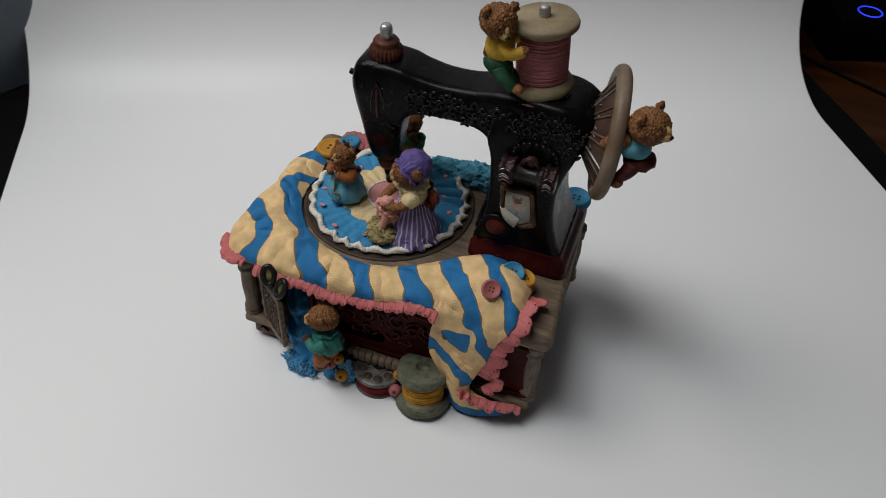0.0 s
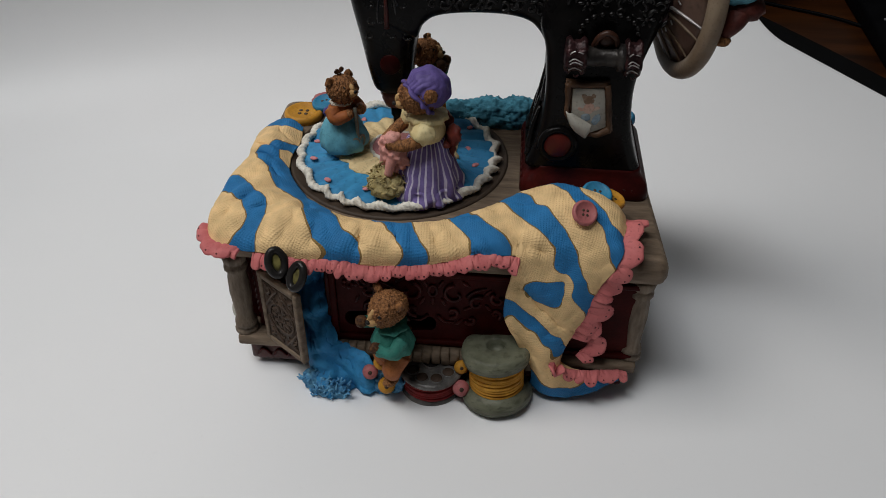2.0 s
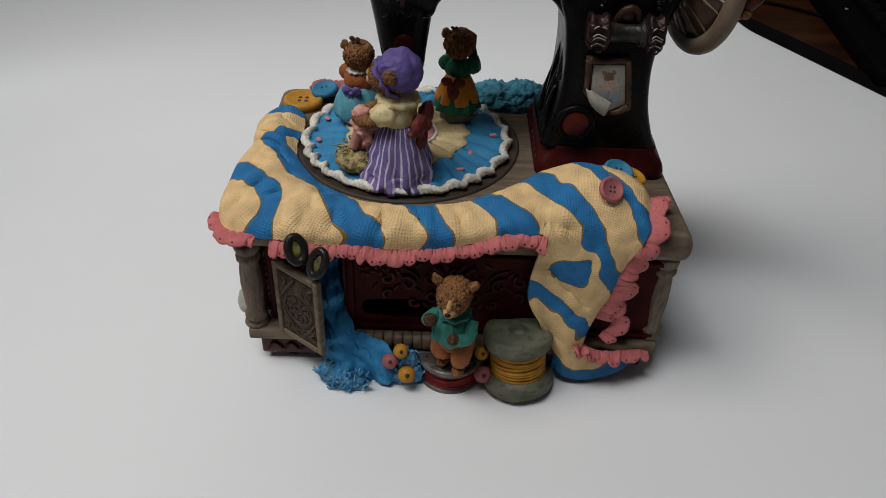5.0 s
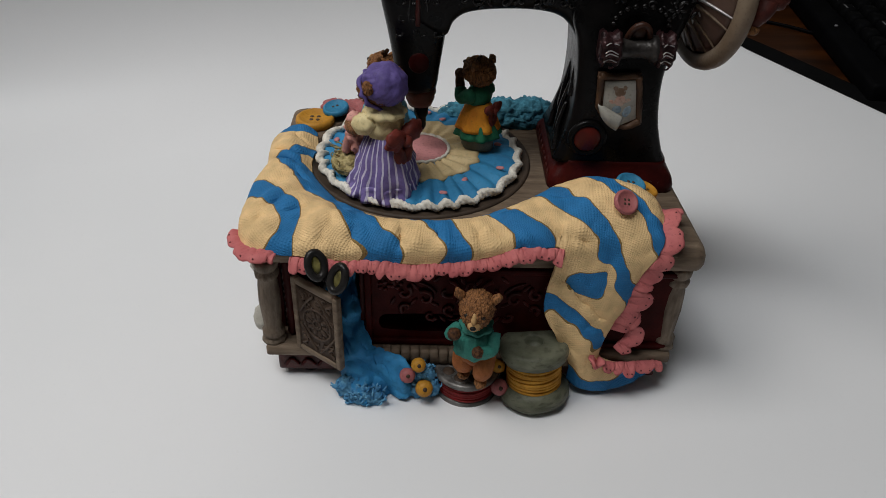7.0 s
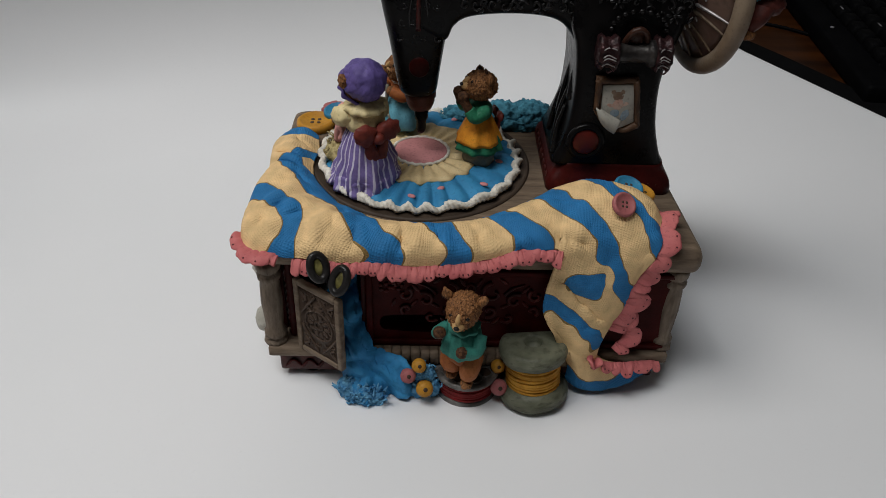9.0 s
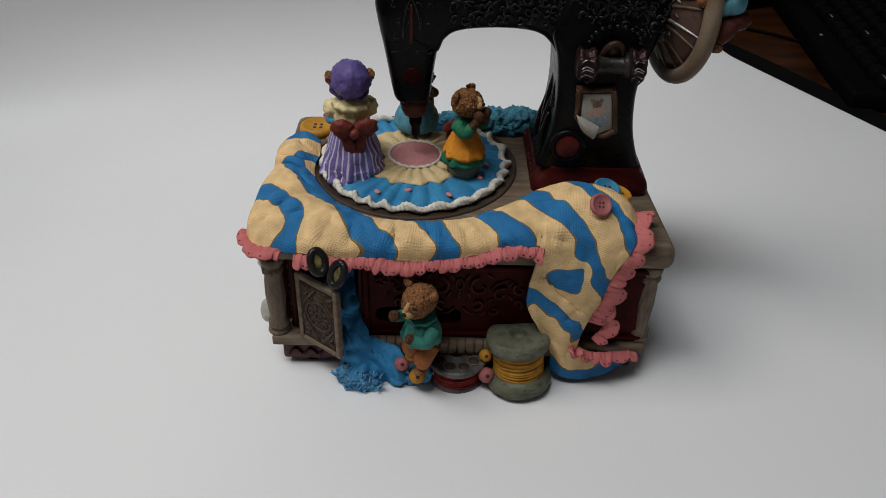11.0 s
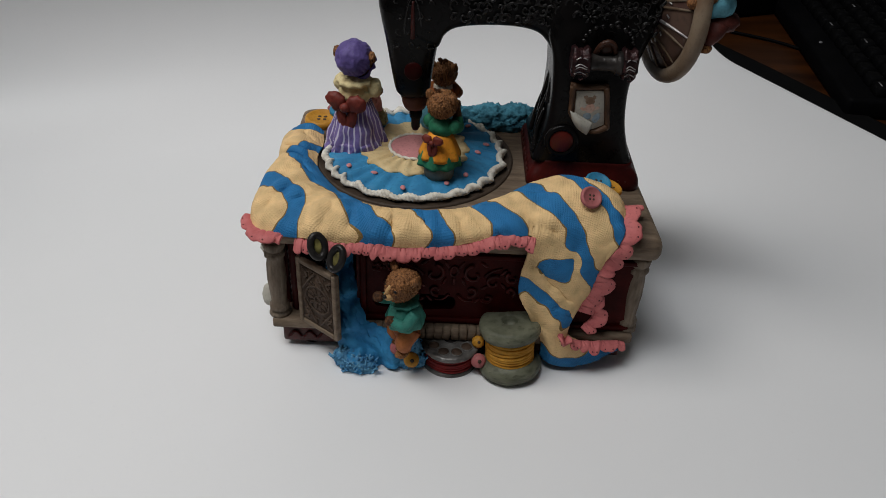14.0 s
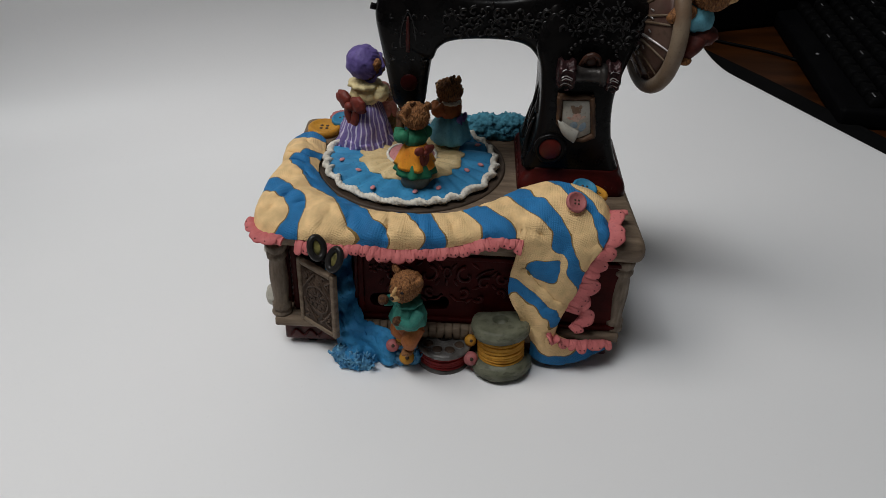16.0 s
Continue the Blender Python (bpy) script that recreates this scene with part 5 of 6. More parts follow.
def build_yellow_girl():
    bm = bmesh.new()
    m = [FUR, MUZZLE, NOSE_BLACK, GREEN, ORANGE, GREY_PEG, BOW_RED, FUR_DARK]
    lathe(bm, [(3, 0), (7.2, 0.1), (7.2, 6.6), (3, 6.8)], 28, 5)
    skirt(bm, (0, 0, 0), 10.4, 7.0, 7.4, 16, 3, 8, 0.07, 0.7, flare=0.7)
    skirt(bm, (0.3, 0, 0), 10.0, 4.8, 11.0, 22.5, 4, 7, 0.055, 1.3, flare=0.8)
    blob(bm, (0.5, 0, 25), (5.4, 6.2, 5.2), 3, amp=0.5, freq=0.5, sub=3)
    for k in (-1, 1):
        blob(bm, (1.0, k * 6.2, 26.4), (3.2, 3.0, 3.2), 3, amp=0.5, freq=0.5, sub=3, seed=k)
        limb(bm, [(1, k * 6.2, 26.4), (5, k * 6.4, 24.6), (7.4, k * 4.6, 27.6)], (3.0, 2.6), 3)
        limb(bm, [(7.2, k * 4.8, 27.4), (8.8, k * 3.6, 30.4), (9.4, k * 2.8, 33.2)], (2.1, 1.9), 7, 7, 2.5)
    bow(bm, (-8.0, 0, 20.6), 180, 5.4, 6)
    bear_head(bm, (0.6, 0, 36.2), 7.0, 0, 0, 18, 5)
    bow(bm, (-0.4, 2.2, 42.8), 0, 1.7, 7)
    return figure("girl_bear_figurine", bm, m, "painted girl bear in green dress with orange apron, grey peg")


def build_boy():
    """The bear that slides along the front; local: he looks along +x, origin at his feet."""
    bm = bmesh.new()
    m = [FUR, MUZZLE, NOSE_BLACK, SEA_GREEN, RUST, FUR_DARK]
    for k in (-1, 1):
        limb(bm, [(-1, k * 3.8, 14), (2.5 + k, k * 4.4, 9), (0.5 + k * 2, k * 3.4, 4.4)], (5.2, 3.4), 4)
        limb(bm, [(0.8 + k * 2, k * 3.2, 5.5), (0.8 + k * 2, k * 3.2, 2)], (1.9, 1.7), 0)
        blob(bm, (2.0 + k * 2, k * 3.8, 1.6), (3.8, 2.6, 1.9), 0, amp=0.4, freq=0.6, sub=3, seed=k)
    blob(bm, (-0.5, 0, 14.2), (6.4, 7.8, 5.2), 4, amp=1.1, freq=0.4, sub=3)
    blob(bm, (-0.5, 0, 22.5), (6.4, 7.6, 6.6), 3, amp=1.0, freq=0.4, sub=3, seed=4)
    lathe(bm, [(4, 16.8), (8.6, 16.6), (9.0, 17.8), (8.2, 21), (7.0, 25), (4, 28)], 72, 3, c=(-0.5, 0, 0), wave=lambda a, i: 1 + 0.05 * math.sin(7 * a + i) + 0.03 * math.sin(12 * a))
    lathe(bm, [(3, 27.5), (6.4, 28), (6.6, 29.4), (3, 30)], 36, 3, wave=lambda a, i: 1 + 0.08 * math.sin(7 * a))
    limb(bm, [(0, 7.0, 25.5), (5.5, 7.2, 21.5), (10, 2.4, 23.5)], (3.0, 2.2), 3, 5, 2.5)
    limb(bm, [(0, -7.2, 25.5), (5, -9.2, 26.5), (9.2, -7.2, 30.5)], (3.0, 2.2), 3, 5, 2.7)
    blob(bm, (-6.5, 0, 21), (3.6, 2.2, 2.2), 5, sub=2)
    bear_head(bm, (0.6, 0, 37.6), 8.2, 0, 0, 0, 9, ears=False, narrow=0.34)
    blob(bm, (8.6, 0, 38.6), (1.3, 1.2, 2.8), 1, rot=(0, -12, 0), sub=3)
    for k in (-1, 1):
        blob(bm, (0.6, k * 7.0, 43.4), (1.5, 1.9, 3.0), 0, rot=(k * -34, 0, 0), amp=0.5, freq=0.8, sub=3, seed=k)
    return figure("boy_bear_figurine", bm, m, "painted boy bear in a green shirt and rust trousers")


def build_spool_bear():
    bm = bmesh.new()
    m = [FUR, MUZZLE, NOSE_BLACK, YELLOW, DARK_GREEN, BOW_RED]
    blob(bm, (36.5, 53, 196), (7.0, 6.0, 8.0), 3, amp=0.8, freq=0.4, sub=3)
    limb(bm, [(38, 49.5, 199), (43, 47.5, 196), (48.5, 49.5, 197.5)], (3.2, 2.6), 3, 0, 2.7)
    limb(bm, [(38, 58, 199), (43, 60, 198), (47, 60, 198)], (3.0, 2.5), 3, 0, 2.5)
    blob(bm, (36, 52.5, 186), (7.0, 6.4, 6.6), 4, amp=0.9, freq=0.4, sub=3)
    limb(bm, [(37, 49, 186), (40, 46.5, 181), (43, 46.5, 176.5)], (4.2, 3.2), 4)
    limb(bm, [(35, 55, 184), (38, 58, 178), (41, 58, 173)], (4.0, 3.0), 4)
    blob(bm, (45.5, 45.8, 177), (2.8, 3.2, 2.6), 0, amp=0.3, sub=3)
    blob(bm, (31, 54.5, 190), (2.2, 2.6, 5.0), 5, amp=0.4, sub=3)
    for v in bm.verts:
        drop = max(0.0, 190 - v.co.z)
        v.co += Vector((0.22 * drop, 0, 0.26 * drop))
    bear_head(bm, (34.6, 52.0, 208.6), 8.2, 0, -46, -16, 2)
    return figure("spool_bear_figurine", bm, m, "painted bear in yellow shirt and green trousers hugging the thread spool")


def build_wheel_bear():
    bm = bmesh.new()
    m = [FUR, MUZZLE, NOSE_BLACK, SKY_DRESS, RED_PANTS]
    blob(bm, (104.5, 52, 160.5), (7.5, 7.5, 7.5), 3, amp=1.0, freq=0.4, sub=3)
    blob(bm, (108, 52, 151), (7.6, 7.2, 6.6), 4, amp=0.9, freq=0.4, sub=3)
    limb(bm, [(106, 47.5, 151), (104, 45, 146), (101, 45, 140)], (4.4, 3.0), 4)
    blob(bm, (100.5, 43.5, 137.5), (3.4, 3.6, 2.8), 0, amp=0.3, sub=3)
    limb(bm, [(101, 48, 164), (96, 46, 166), (92, 44, 163)], (3.0, 2.6), 0, 0, 2.8)
    limb(bm, [(100, 56, 165), (96, 60, 168), (93, 60, 168)], (3.0, 2.6), 0, 0, 2.8)
    bear_head(bm, (108, 51, 173), 9.0, 0, -24, 4, 6)
    for v in bm.verts:
        v.co.z = v.co.z if v.co.z > 158 else 158 - (158 - v.co.z) * 0.68
        v.co += Vector((0, -2, 3))
    return figure("wheel_bear_figurine", bm, m, "painted bear in blue shirt and red trousers clinging to the wheel")


DUST = ((-121, -16), (-164, -38), (134, 276), (-94, 308))


# ---- the turntable ----
AXIS = (-22.0, 67.0)


def build_turntable():
    well = new("turntable_well")
    well.parent = cabinet
    bm = bmesh.new()
    lathe(bm, [(40, 74.3), (46.8, 74.3), (47.6, 75.0), (48.4, 75.2), (49.2, 74.4), (49, 72)], 96, c=(*AXIS, 0))
    part("well_rim", bm, WELL_BROWN, well, "dark brown turntable well")
    table = thing("turntable", "round revolving table with a blue pleated skirt and white lace rim", "turntable", place(*AXIS, 75))
    bm = bmesh.new()
    seg = 300
    rings = []
    for r, z in ((0.1, -1), (41, -1), (43, 0.2), (42.6, 1.4), (39, 2.0), (36, 2.4), (33, 2.7), (30, 3.0), (27, 3.2), (25, 3.4), (0.1, 3.4)):
        rings.append([Vector((r * math.cos(2 * math.pi * k / seg), r * math.sin(2 * math.pi * k / seg), z + (1.15 * (1 if 24 < r < 42.8 and z > 1 else 0) * (abs(math.sin(14 * 2 * math.pi * k / seg + 1.5 * math.sin(3 * 2 * math.pi * k / seg) + 0.05 * r)) * 1.9 - 1.2) * (0.3 + (r - 24) / 16) * (0.65 + 0.35 * math.sin(2 * math.pi * k / seg * 2 + 1))))) for k in range(seg)])
    loft(bm, rings)
    part("pleated_skirt", bm, DISC_BLUE, table, "blue pleated cloth")
    bm = bmesh.new()
    rings = []
    for r, z in ((0.1, 3.2), (12, 3.8), (18, 4.2), (24, 4.2), (26.5, 3.9), (26.4, 2.8), (0.1, 2.7)):
        ring = []
        for k in range(seg):
            a = 2 * math.pi * k / seg
            f = 1 + (0.035 * math.sin(15 * a) + 0.02 * math.sin(23 * a) if r > 20 else 0)
            ring.append(Vector((r * f * math.cos(a), r * f * math.sin(a), z + (0.45 * math.sin(22 * a + 2 * math.sin(2 * a)) if 11 < r < 26.45 and z > 3 else 0))))
        rings.append(ring)
    loft(bm, rings)
    part("cream_ruffle", bm, DISC_CREAM, table, "cream ruffled cloth")
    bm = bmesh.new()
    lathe(bm, [(0.2, 4.7), (9, 4.7), (12.0, 4.3), (12.4, 3.6), (0.2, 3.4)], 60, wave=lambda a, i: 1 + 0.03 * math.sin(5 * a))
    part("pink_centre", bm, DISC_PINK, table, "dusty pink cloth centre")
    bm = bmesh.new()
    tube(bm, [Vector((12.6 * math.cos(2 * math.pi * k / 60), 12.6 * math.sin(2 * math.pi * k / 60), 4.2 + 0.3 * math.sin(k * 2.2))) for k in range(60)], 0.8, closed=True, seg=6)
    part("inner_lace", bm, LACE_WHITE, table)
    bm = bmesh.new()
    rings = []
    for k in range(1300):
        a = 2 * math.pi * k / 1300
        tw = 25 * a + 1.6 * math.sin(4 * a) + 0.8 * math.sin(7 * a)
        loose = 0.55 + 0.45 * math.sin(3 * a + 1.1)
        ring = []
        for q in range(14):
            b = 2 * math.pi * q / 14
            twist = math.sin(tw + 1.5 * b)
            w = 1.5 + 0.42 * twist + 0.17 * math.sin(150 * a + 3 * b)
            cr = 43.5 + (0.3 + 0.9 * loose) * math.sin(tw)
            cz = 1.6 + (0.2 + 0.8 * loose) * math.cos(tw)
            ring.append(Vector(((cr + 1.15 * w * math.cos(b)) * math.cos(a), (cr + 1.15 * w * math.cos(b)) * math.sin(a), cz + 1.05 * w * math.sin(b))))
        rings.append(ring)
    loft(bm, rings, closed=True)
    part("lace_rim", bm, LACE_WHITE, table, "white crimped lace edging")
    rnd = random.Random(12)
    for k in range(13):
        a, r = 2 * math.pi * k / 13 + rnd.uniform(-0.15, 0.15), rnd.uniform(31, 39)
        bm = bmesh.new()
        blob(bm, (0, 0, 0), (1.9, 1.3, 0.6), amp=0.2, freq=0.8, sub=2, seed=k)
        p = part("petal", bm, PETAL_PINK, table)
        p.matrix_basis = place(r * math.cos(a), r * math.sin(a), 3.1, 0, 0, rnd.uniform(0, 360))
    return table


# ---- spools, buttons, beads and the rest ----
def wound(bm, c, r, z0, z1, pitch, rad, mi=0):
    """Thread wound round an upright core."""
    n = int((z1 - z0) / pitch)
    lathe(bm, [(r * 0.5, z0), (r, z0), (r * 1.02, (z0 + z1) / 2), (r, z1), (r * 0.5, z1)], 32, mi, c)
    for k in range(n):
        z = z0 + (k + 0.5) * pitch
        pts = [Vector(c) + Vector((r * 1.02 * math.cos(a), r * 1.02 * math.sin(a), z + 0.35 * math.sin(a + k * 2.1) + 0.25 * math.sin(2 * a + k))) for a in [2 * math.pi * q / 28 for q in range(28)]]
        tube(bm, pts, rad, mi, closed=True, seg=5)


def build_spools():
    sp = thing("thread_spool", "grey-green wooden spool wound with yellow thread", "thread spool", place(29.0, -7, 1.6, -7, -4, 0), "thread spools")
    uneven = lambda a, i: 1 + 0.015 * math.sin(3 * a + i) + 0.01 * math.sin(7 * a)
    bm = bmesh.new()
    lathe(bm, [(9, 20), (11.5, 20.5), (14.2, 22.5), (14.6, 25), (14.0, 27.3), (12.5, 28.2), (4.4, 28.4), (3.8, 27.6), (3.4, 24), (1, 23.8)], 44, wave=uneven)
    rough_up(bm, 0.4, 0.12)
    part("top_flange", bm, SPOOL_GREEN, sp, "worn grey-green flange with a hole")
    bm = bmesh.new()
    lathe(bm, [(10, 0), (13.5, 0.4), (15.2, 2.5), (15.0, 5.5), (13, 8), (10, 8.5)], 44, wave=uneven)
    rough_up(bm, 0.4, 0.12)
    part("bottom_flange", bm, SPOOL_GREEN, sp, "worn grey-green flange")
    bm = bmesh.new()
    wound(bm, (0, 0, 0), 10.6, 8, 21, 1.5, 0.95)
    part("thread", bm, THREAD_YELLOW, sp, "yellow wound thread")

    sp = thing("thread_spool", "tan spool of pink thread standing on the sewing machine", "thread spool", place(70.1, 66, 0.6, 0, -5, 0), "thread spools")
    bm = bmesh.new()
    lathe(bm, [(6, 168), (15.2, 168.5), (15.8, 170.5), (14.5, 171.6), (6, 171.8)], 40, wave=uneven)
    part("base_ring", bm, THREAD_PINK, sp, "pink base ring")
    bm = bmesh.new()
    lathe(bm, [(6, 171.5), (14.2, 172), (15.4, 174.5), (14.6, 177.0), (10, 179)], 40, wave=uneven)
    part("bottom_flange", bm, SPOOL_TAN, sp, "tan flange")
    bm = bmesh.new()
    lathe(bm, [(9, 200.5), (12, 201), (15.4, 203.5), (15.8, 205.5), (15.0, 207), (5, 207.6), (1, 207.6)], 44, wave=uneven)
    part("top_flange", bm, SPOOL_TAN, sp, "tan flange")
    bm = bmesh.new()
    wound(bm, (0, 0, 0), 11.6, 178, 201, 0.7, 0.42)
    part("thread", bm, THREAD_PINK, sp, "pink wound thread")
    bm = bmesh.new()
    lathe(bm, [(2.2, 207), (2.6, 208), (2.6, 211.5), (1.8, 212.6), (0.5, 212.8)], 18)
    part("pin", bm, SILVER, sp, "silver pin")

    reel = thing("bobbin", "pewter bobbin with round holes and red thread", "bobbin", place(0, -2, 0))
    bm = bmesh.new()
    lathe(bm, [(6, 10.8), (13.4, 11), (14.2, 12.2), (13.8, 13.4), (12.6, 13.8), (1, 13.8)], 44)
    part("top_disc", bm, PEWTER, reel, "pewter disc")
    # dark flat discs paint the shade of the recessed holes
    for k in range(7):
        a = radians(180 + 30 + 40 * k)
        x, y, r = (8.9 * math.cos(a), 8.9 * math.sin(a), 2.8) if k < 6 else (0, 1.0, 3.9)
        bm = bmesh.new()
        lathe(bm, [(0.1, 13.9), (r, 13.9), (r * 0.98, 13.4), (0.1, 13.4)], 20, c=(x, y, 0))
        hole = part("hole", bm, HOLLOW_SHADE if k == 6 else CARVED_DOOR, reel)
        bm = bmesh.new()
        tube(bm, ring_points((x, y, 13.9), r, r, n=20), 0.35, closed=True, seg=5)
        part("hole_rim", bm, PEWTER, hole)
    bm = bmesh.new()
    wound(bm, (0, 0, 0), 12.2, 4, 11, 1.3, 0.8)
    part("thread", bm, THREAD_RED, reel, "dark red wound thread")
    bm = bmesh.new()
    lathe(bm, [(6, 0), (13, 0.2), (13.8, 1.6), (13.2, 3.2), (6, 4)], 44)
    part("bottom_disc", bm, PEWTER, reel, "pewter disc")


def build_button(c, r, thick, rot, m, label, holes=4):
    ob = thing("button", label, "button", place(*c, *rot), "sewing buttons")
    bm = bmesh.new()
    lathe(bm, [(r * 0.5, 0), (r * 0.93, 0.1), (r, thick * 0.4), (r * 0.97, thick * 0.8), (r * 0.86, thick), (r * 0.76, thick * 0.92), (r * 0.66, thick * 0.72), (0.1, thick * 0.70)], 40)
    part("disc", bm, m, ob)
    for k in range(holes):
        a = math.pi / 4 + math.pi / 2 * k
        bm = bmesh.new()
        lathe(bm, [(0.05, thick * 0.76), (r * 0.10, thick * 0.76), (r * 0.10, thick * 0.5), (0.05, thick * 0.5)], 10, c=(r * 0.24 * math.cos(a), r * 0.24 * math.sin(a), 0))
        part("thread_hole", bm, CARVED_DOOR, ob)


def strands(bm, count, centres, r):
    """Short curled threads standing out of frayed lumps."""
    rnd = random.Random(count)
    for k in range(count):
        a, e = rnd.uniform(0, 6.28), rnd.uniform(-0.2, 1.4)
        d = Vector((math.cos(a) * math.cos(e), math.sin(a) * math.cos(e), math.sin(e)))
        p = Vector(centres[k % len(centres)]) + Vector((d.x * r[0], d.y * r[1], d.z * r[2])) * 0.95
        p.z = max(p.z, 1.2)
        side = Vector((rnd.uniform(-1, 1), rnd.uniform(-1, 1), rnd.uniform(-0.3, 1)))
        tube(bm, [p, p + d * 0.9 + side * 0.7, p + d * 0.7 + side * 1.7], (0.5, 0.3), n=5, seg=5)


def build_small():
    build_button((-73, 97, 74), 9.3, 4.2, (0, 0, 0), BUTTON_OCHRE, "large ochre sewing button lying on the tabletop")
    build_button((-63.5, 104, 77.5), 6.4, 3.0, (4, -8, 20), BUTTON_BLUE, "bright blue sewing button lying on pink cloth", 2)
    build_button((56.3, 7.0, 91.3), 5.0, 2.4, (40, 14, 10), BUTTON_PINK, "dusty pink sewing button on the striped cloth")
    build_button((62.5, 26, 86.5), 6.2, 3.0, (12, 10, 0), BUTTON_BLUE, "bright blue sewing button on the striped cloth")
    build_button((68.5, 27, 83.5), 5.8, 3.0, (10, 14, 40), BUTTON_OCHRE, "ochre sewing button on the striped cloth")
    build_button((78, 109, 74), 9.0, 5.0, (0, 0, 0), BUTTON_BLUE, "teal sewing button on the tabletop corner")

    bm = bmesh.new()
    for k in range(16):
        a = 2 * math.pi * k / 16
        blob(bm, (-60 + 8 * math.cos(a), 110 + 5 * math.sin(a), 76.5 + 0.8 * math.sin(3 * a)), (4.0, 3.0, 2.0), rot=(0, 0, math.degrees(a)), amp=0.6, freq=0.5, sub=2, seed=k)
    blob(bm, (-60, 110, 76.5), (8, 5, 2.6), amp=0.8, freq=0.4, sub=3)
    tagged(part("crumpled_cloth", bm, BUTTON_PINK), "crumpled pink cloth scrap on the tabletop", "cloth scrap")

    rnd = random.Random(3)
    bm = bmesh.new()
    for k, (c, r) in enumerate((((2, 107, 76.5), (14, 7.5, 5)), ((17, 106, 78), (13, 8, 6.5)), ((31, 107, 78), (11, 7.5, 7)), ((-7, 109, 75.5), (7, 5, 3.5)), ((24, 101, 76), (13, 5, 4)), ((9, 102, 75.5), (10, 4, 3.2)))):
        blob(bm, c, r, amp=1.6, freq=0.35, sub=5, seed=k)
    bm.normal_update()
    for v in bm.verts:
        p = v.co
        v.co = p + v.normal * (1.5 * abs(noise.noise(p * 0.75)) + 1.0 * abs(noise.noise(p * 1.5)) - 0.5)
    tagged(part("fluffy_trim", bm, TEAL_FLUFF), "teal fluffy fabric trim bunched on the tabletop", "fabric trim")

    # blue cloth spilling from the open cupboard
    cloth = thing("blue_cloth", "crumpled bright blue cloth spilling out of the open cupboard", "cloth")
    net = (
        ((-62, 14, 58), (-60, 10, 42), (-57, 3, 25), (-54, -4, 12), (-51, -10, 2)),
        ((-56, 10, 59), (-55, 6, 42), (-52, -1, 25), (-47, -8, 15), (-44, -13.5, 2)),
        ((-51, 9, 58), (-50, 5, 42), (-46, -3, 24), (-37, -7, 18), (-34, -12, 3)),
        ((-47, 12, 56), (-46, 9, 38), (-40, 0, 22), (-25, -5, 18), (-21, -10, 4)),
    )
    rows = surface(net, 70, 90)

    def crumple(p):
        sharp = 0.0
        for k, (f, h) in enumerate(((0.055, 5.4), (0.11, 2.8), (0.24, 0.9))):
            q = Vector((p.x * f * 1.2 + p.z * f * 0.5, p.y * f, p.z * f * 0.9 - p.x * f * 0.35 + 5 * k))
            sharp += h * (1 - 2.4 * abs(noise.noise(q)))
        return p + Vector((0.15, -0.9, 0.35)) * (sharp * 0.75 - 2.2)
    rows = [[crumple(p) for p in row] for row in rows]
    bm = bmesh.new()
    skin(bm, rows, [[(0, 0)] * 90] * 70, [[(0, 0)] * 90] * 70)
    thicken(part("fold", bm, BLUE_CLOTH, cloth), 1.4)
    bm = bmesh.new()
    for k, (c, r) in enumerate((((-50, -9.5, 6.5), (5.2, 3.4, 6)), ((-44, -12.5, 5.5), (5.4, 3.4, 5.2)), ((-39, -13, 4), (4.4, 3.0, 3.8)), ((-47, -12, 3), (5, 3, 2.6)))):
        blob(bm, c, r, amp=0.8, freq=0.5, sub=4, seed=k)
    bm.normal_update()
    for v in bm.verts:
        p = v.co
        v.co = p + v.normal * (1.3 * abs(noise.noise(p * 1.0)) + 0.9 * abs(noise.noise(p * 2.1)) - 0.4)
    strands(bm, 150, ((-50, -9.5, 6.5), (-44, -12.5, 5.5), (-39, -13, 4), (-47, -12, 3)), (5.6, 3.8, 5.4))
    part("frayed_edge", bm, BLUE_FRAY, cloth, "frayed blue edge")
    bm = bmesh.new()
    for k, (c, r) in enumerate((((-18, -8, 13), (4.5, 3, 5.5)), ((-15, -9, 7), (3.5, 3, 5)), ((-21, -9, 6), (3.6, 3, 5)))):
        blob(bm, c, r, amp=0.8, freq=0.5, sub=4, seed=k)
    bm.normal_update()
    for v in bm.verts:
        p = v.co
        v.co = p + v.normal * (1.3 * abs(noise.noise(p * 1.0)) + 0.9 * abs(noise.noise(p * 2.1)) - 0.4)
    strands(bm, 80, ((-18, -8, 13), (-15, -9, 7), (-21, -9, 6)), (4.4, 3.4, 5.4))
    part("frayed_end", bm, BLUE_FRAY, cloth, "frayed blue end")
    for c, r, m, label in (((-20.5, -10.5, 21), 3.1, BUTTON_OCHRE, "small ochre bead with a hole"), ((-25, -11.5, 16), 3.3, BUTTON_PINK, "small dusty pink bead"), ((-18, -13, 10), 3.7, BUTTON_OCHRE, "small round ochre bead"), ((13.5, -11, 9.5), 3.6, BUTTON_PINK, "small dusty pink bead beside the spool"), ((13.0, -5, 16), 3.0, BUTTON_OCHRE, "small ochre bead beside the spool")):
        bm = bmesh.new()
        lathe(bm, [(r * 0.28, r * 0.86), (r * 0.62, r * 0.80), (r * 0.95, r * 0.35), (r, 0), (r * 0.95, -r * 0.35), (r * 0.62, -r * 0.8), (r * 0.28, -r * 0.86)], 24, rot=(55, 0, 10))
        lathe(bm, [(0.1, r * 0.88), (r * 0.26, r * 0.88), (r * 0.2, r * 0.3), (0.1, r * 0.3)], 14, 1, rot=(55, 0, 10))
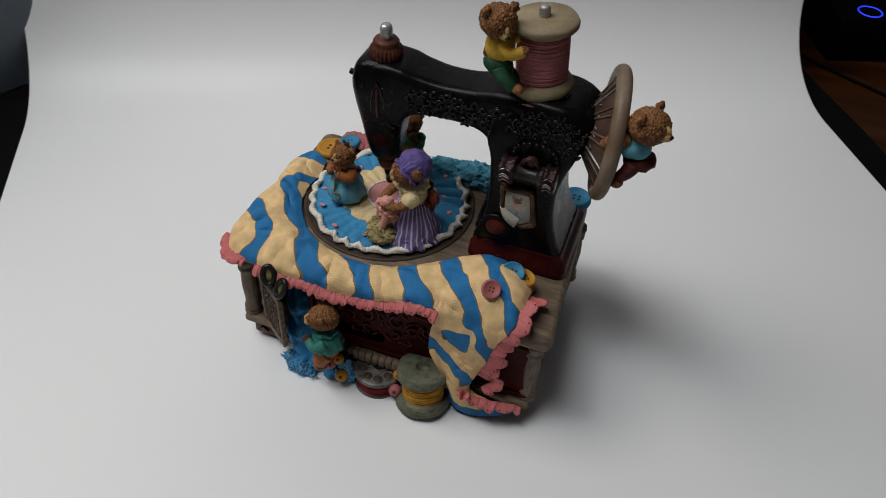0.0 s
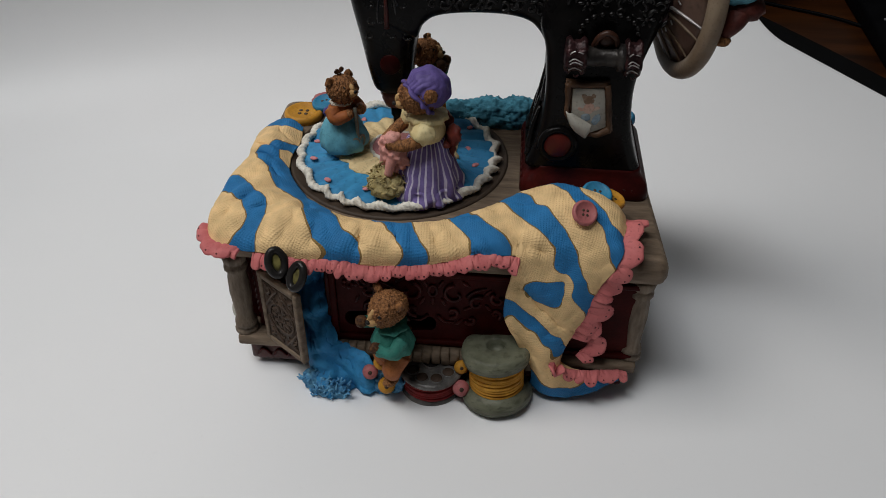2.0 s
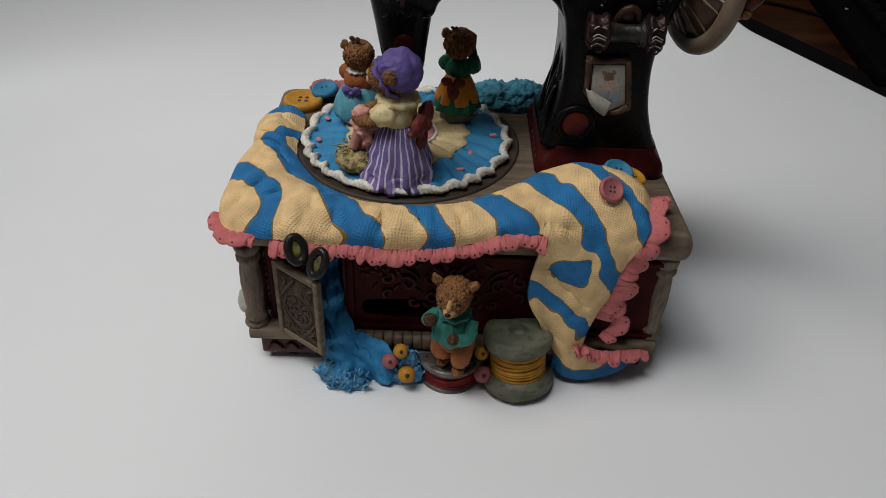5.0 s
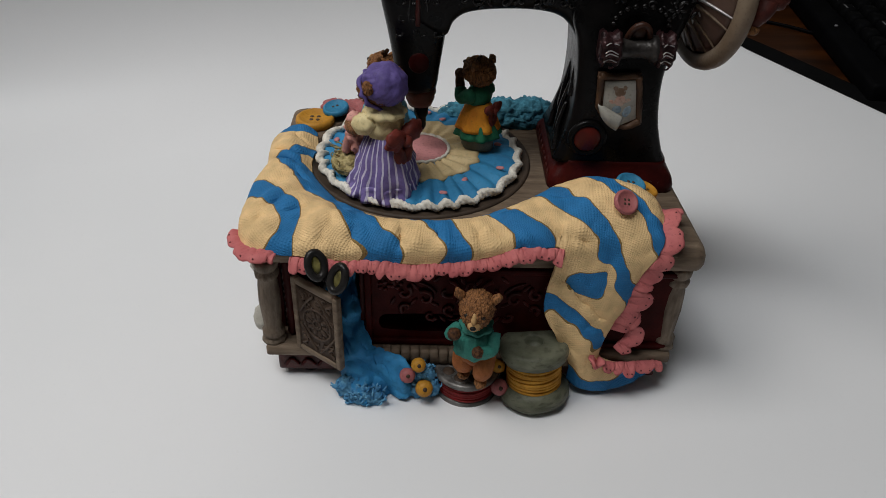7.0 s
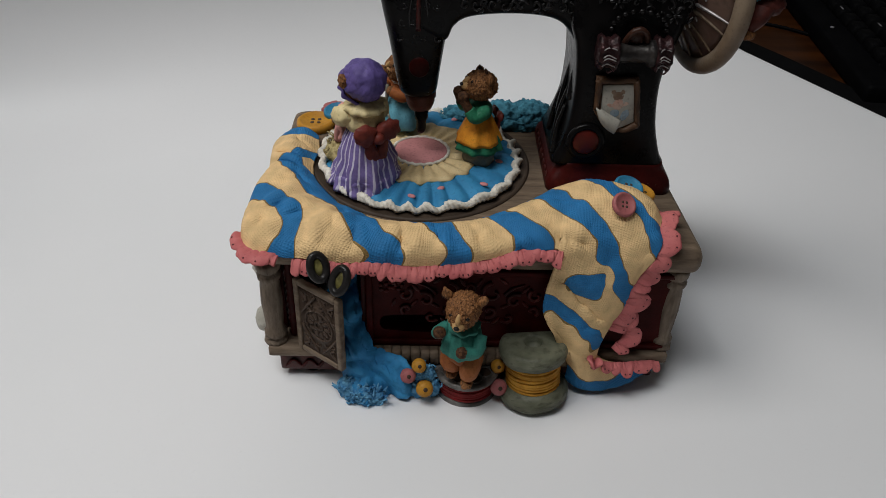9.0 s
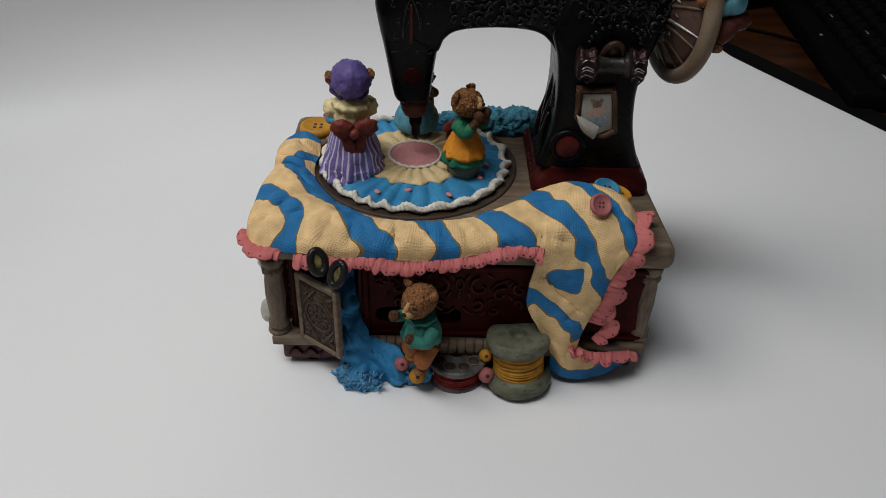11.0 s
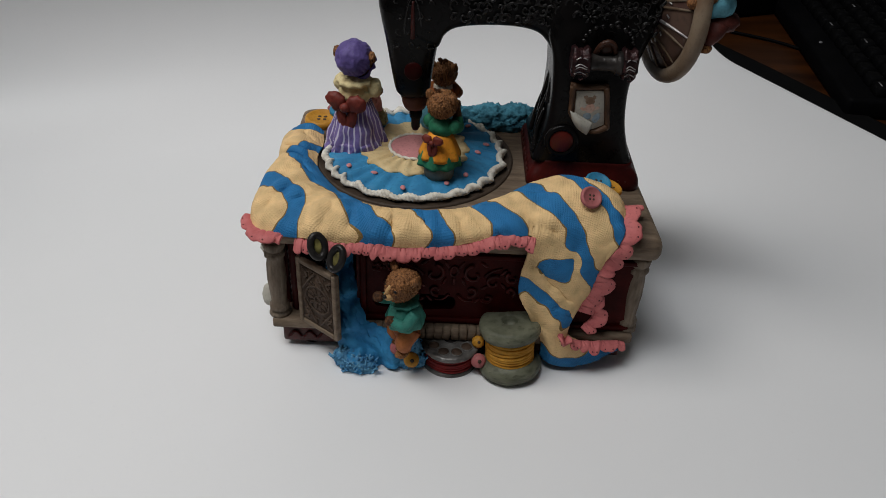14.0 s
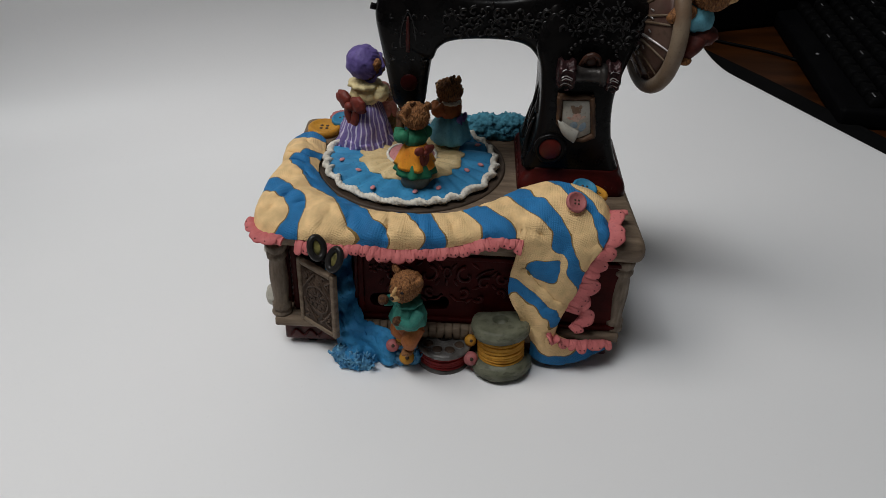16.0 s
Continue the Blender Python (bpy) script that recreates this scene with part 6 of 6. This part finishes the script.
        ob = tagged(part("bead", bm, [m, CARVED_DOOR]), label, "bead", "beads")
        ob.matrix_basis = place(*c)

    sc = thing("scissors", "black-handled scissors tucked under the striped cloth", "scissors")
    for c, rot in (((-59.5, -8.5, 70.2), (58, 0, 26)), ((-51.2, -11.5, 66.4), (58, 0, -34))):
        bm = bmesh.new()
        tube(bm, ring_points(c, 3.1, 4.9, rot, 30), 1.6, closed=True, seg=10)
        part("handle", bm, SCISSOR_BLACK, sc, "glossy black loop handle")
        bm = bmesh.new()
        blob(bm, (c[0], c[1] + 0.7, c[2]), (2.4, 4.0, 0.8), rot=rot, amp=0.7, freq=0.5, sub=3)
        part("inlay", bm, OLIVE_GOLD, sc, "olive-gold inside of the handle")
    bm = bmesh.new()
    tube(bm, [(-56, -6, 63), (-57.5, -3, 58), (-60, -1, 52)], 1.6, n=10)
    part("blade", bm, SCISSOR_BLACK, sc)

    bm = bmesh.new()
    blob(bm, (-89.5, 22, 17), (5.0, 6.0, 6.5), amp=1.0, freq=0.3, sub=3, seed=1)
    blob(bm, (-88, 30, 33), (4.5, 8.0, 10), amp=1.5, freq=0.25, sub=3, seed=2)
    blob(bm, (-89, 22, 47), (3.6, 4.0, 4.6), amp=0.8, freq=0.4, sub=3, seed=3)
    tagged(part("white_toy", bm, BONE), "off-white lumpy toy against the cabinet's side", "toy")
    bm = bmesh.new()
    for k in range(8):
        blob(bm, (-88 + 0.2 * k, 14 + k * 4, 59 + 1.5 * math.sin(k * 2.2)), (2.0, 3.0, 6.0), amp=0.8, freq=0.4, sub=2, seed=k)
    tagged(part("ruffle_scrap", bm, PINK_RUFFLE), "pink ruffled cloth hanging on the cabinet's side", "cloth scrap")


def build_dust():
    """A few specks of dust on the white sheet."""
    bm = bmesh.new()
    for k, (x, y) in enumerate(DUST):
        blob(bm, (x, y, 0.15), (0.45, 0.3, 0.2), rot=(0, 0, 50 * k), sub=1)
    tagged(part("dust", bm, CARVED_DOOR), "tiny dark dust specks on the white sheet", "dust", kind="stuff")


build_machine()
build_picture()
build_dust()
turntable = build_turntable()
mother = build_mother()
blue_girl = build_blue_girl()
yellow_girl = build_yellow_girl()
boy = build_boy()
build_spool_bear()
build_wheel_bear()
build_spools()
build_small()

# seconds, place along the slot in millimetres, heading of the sliding bear
SLIDE = ((0, -26, 200), (0.5, -26, 200), (1, -24.5, 200), (1.5, -19, 212), (2, -15, 226), (2.5, -11.5, 238), (3, -8.5, 246), (3.5, -5, 249), (4, -1.5, 252), (5.2, 0.5, 256), (6.5, 1.5, 257), (7, 2, 259), (8, 0.5, 259), (9, -3, 252), (10.2, -11, 236), (11.5, -19, 228), (12.5, -21.5, 222), (14, -21.5, 221), (15, -21.5, 222), (15.5, -20, 226), (16, -17.5, 232))


def motions():
    """The turntable and its bears revolve, the two girls spin on their pegs, the boy slides and turns."""
    times = [k * 0.5 for k in range(33)]

    def between(t, knots):
        for (t0, a0), (t1, a1) in zip(knots, knots[1:]):
            if t <= t1:
                return a0 + (a1 - a0) * (t - t0) / (t1 - t0)
        return knots[-1][1]

    def turned(t):
        """How far the table has gone round: the spring starts slowly, then keeps its pace."""
        return between(t, ((0, 0), (1, -6.5), (2, -15.5), (3.5, -31.5), (5, -50), (7, -73.5), (9, -94.5), (16, -168)))

    def on_table(t, start, r):
        a = radians(start + turned(t))
        return AXIS[0] + r * math.cos(a), AXIS[1] + r * math.sin(a)
    walk(turntable, [(t, place(*AXIS, 75, 0, 0, turned(t))) for t in times])
    walk(mother, [(t, place(*on_table(t, -44, 30.5), 76, 0, 0, 217 + turned(t))) for t in times])
    walk(blue_girl, [(t, place(*on_table(t, -154, 24.3), 75.5, 0, 0, between(t, ((0, -110), (4.2, 45), (9.2, 220), (11.3, 352), (16, 508))))) for t in times])
    walk(yellow_girl, [(t, place(*on_table(t, 86, 26), 77.5, 0, 0, between(t, ((0, -80), (9.2, 205), (11.3, 343), (16, 485))))) for t in times])
    walk(boy, [(t, place(x, -12.5, 17, 0, 0, turn)) for t, x, turn in SLIDE])


motions()
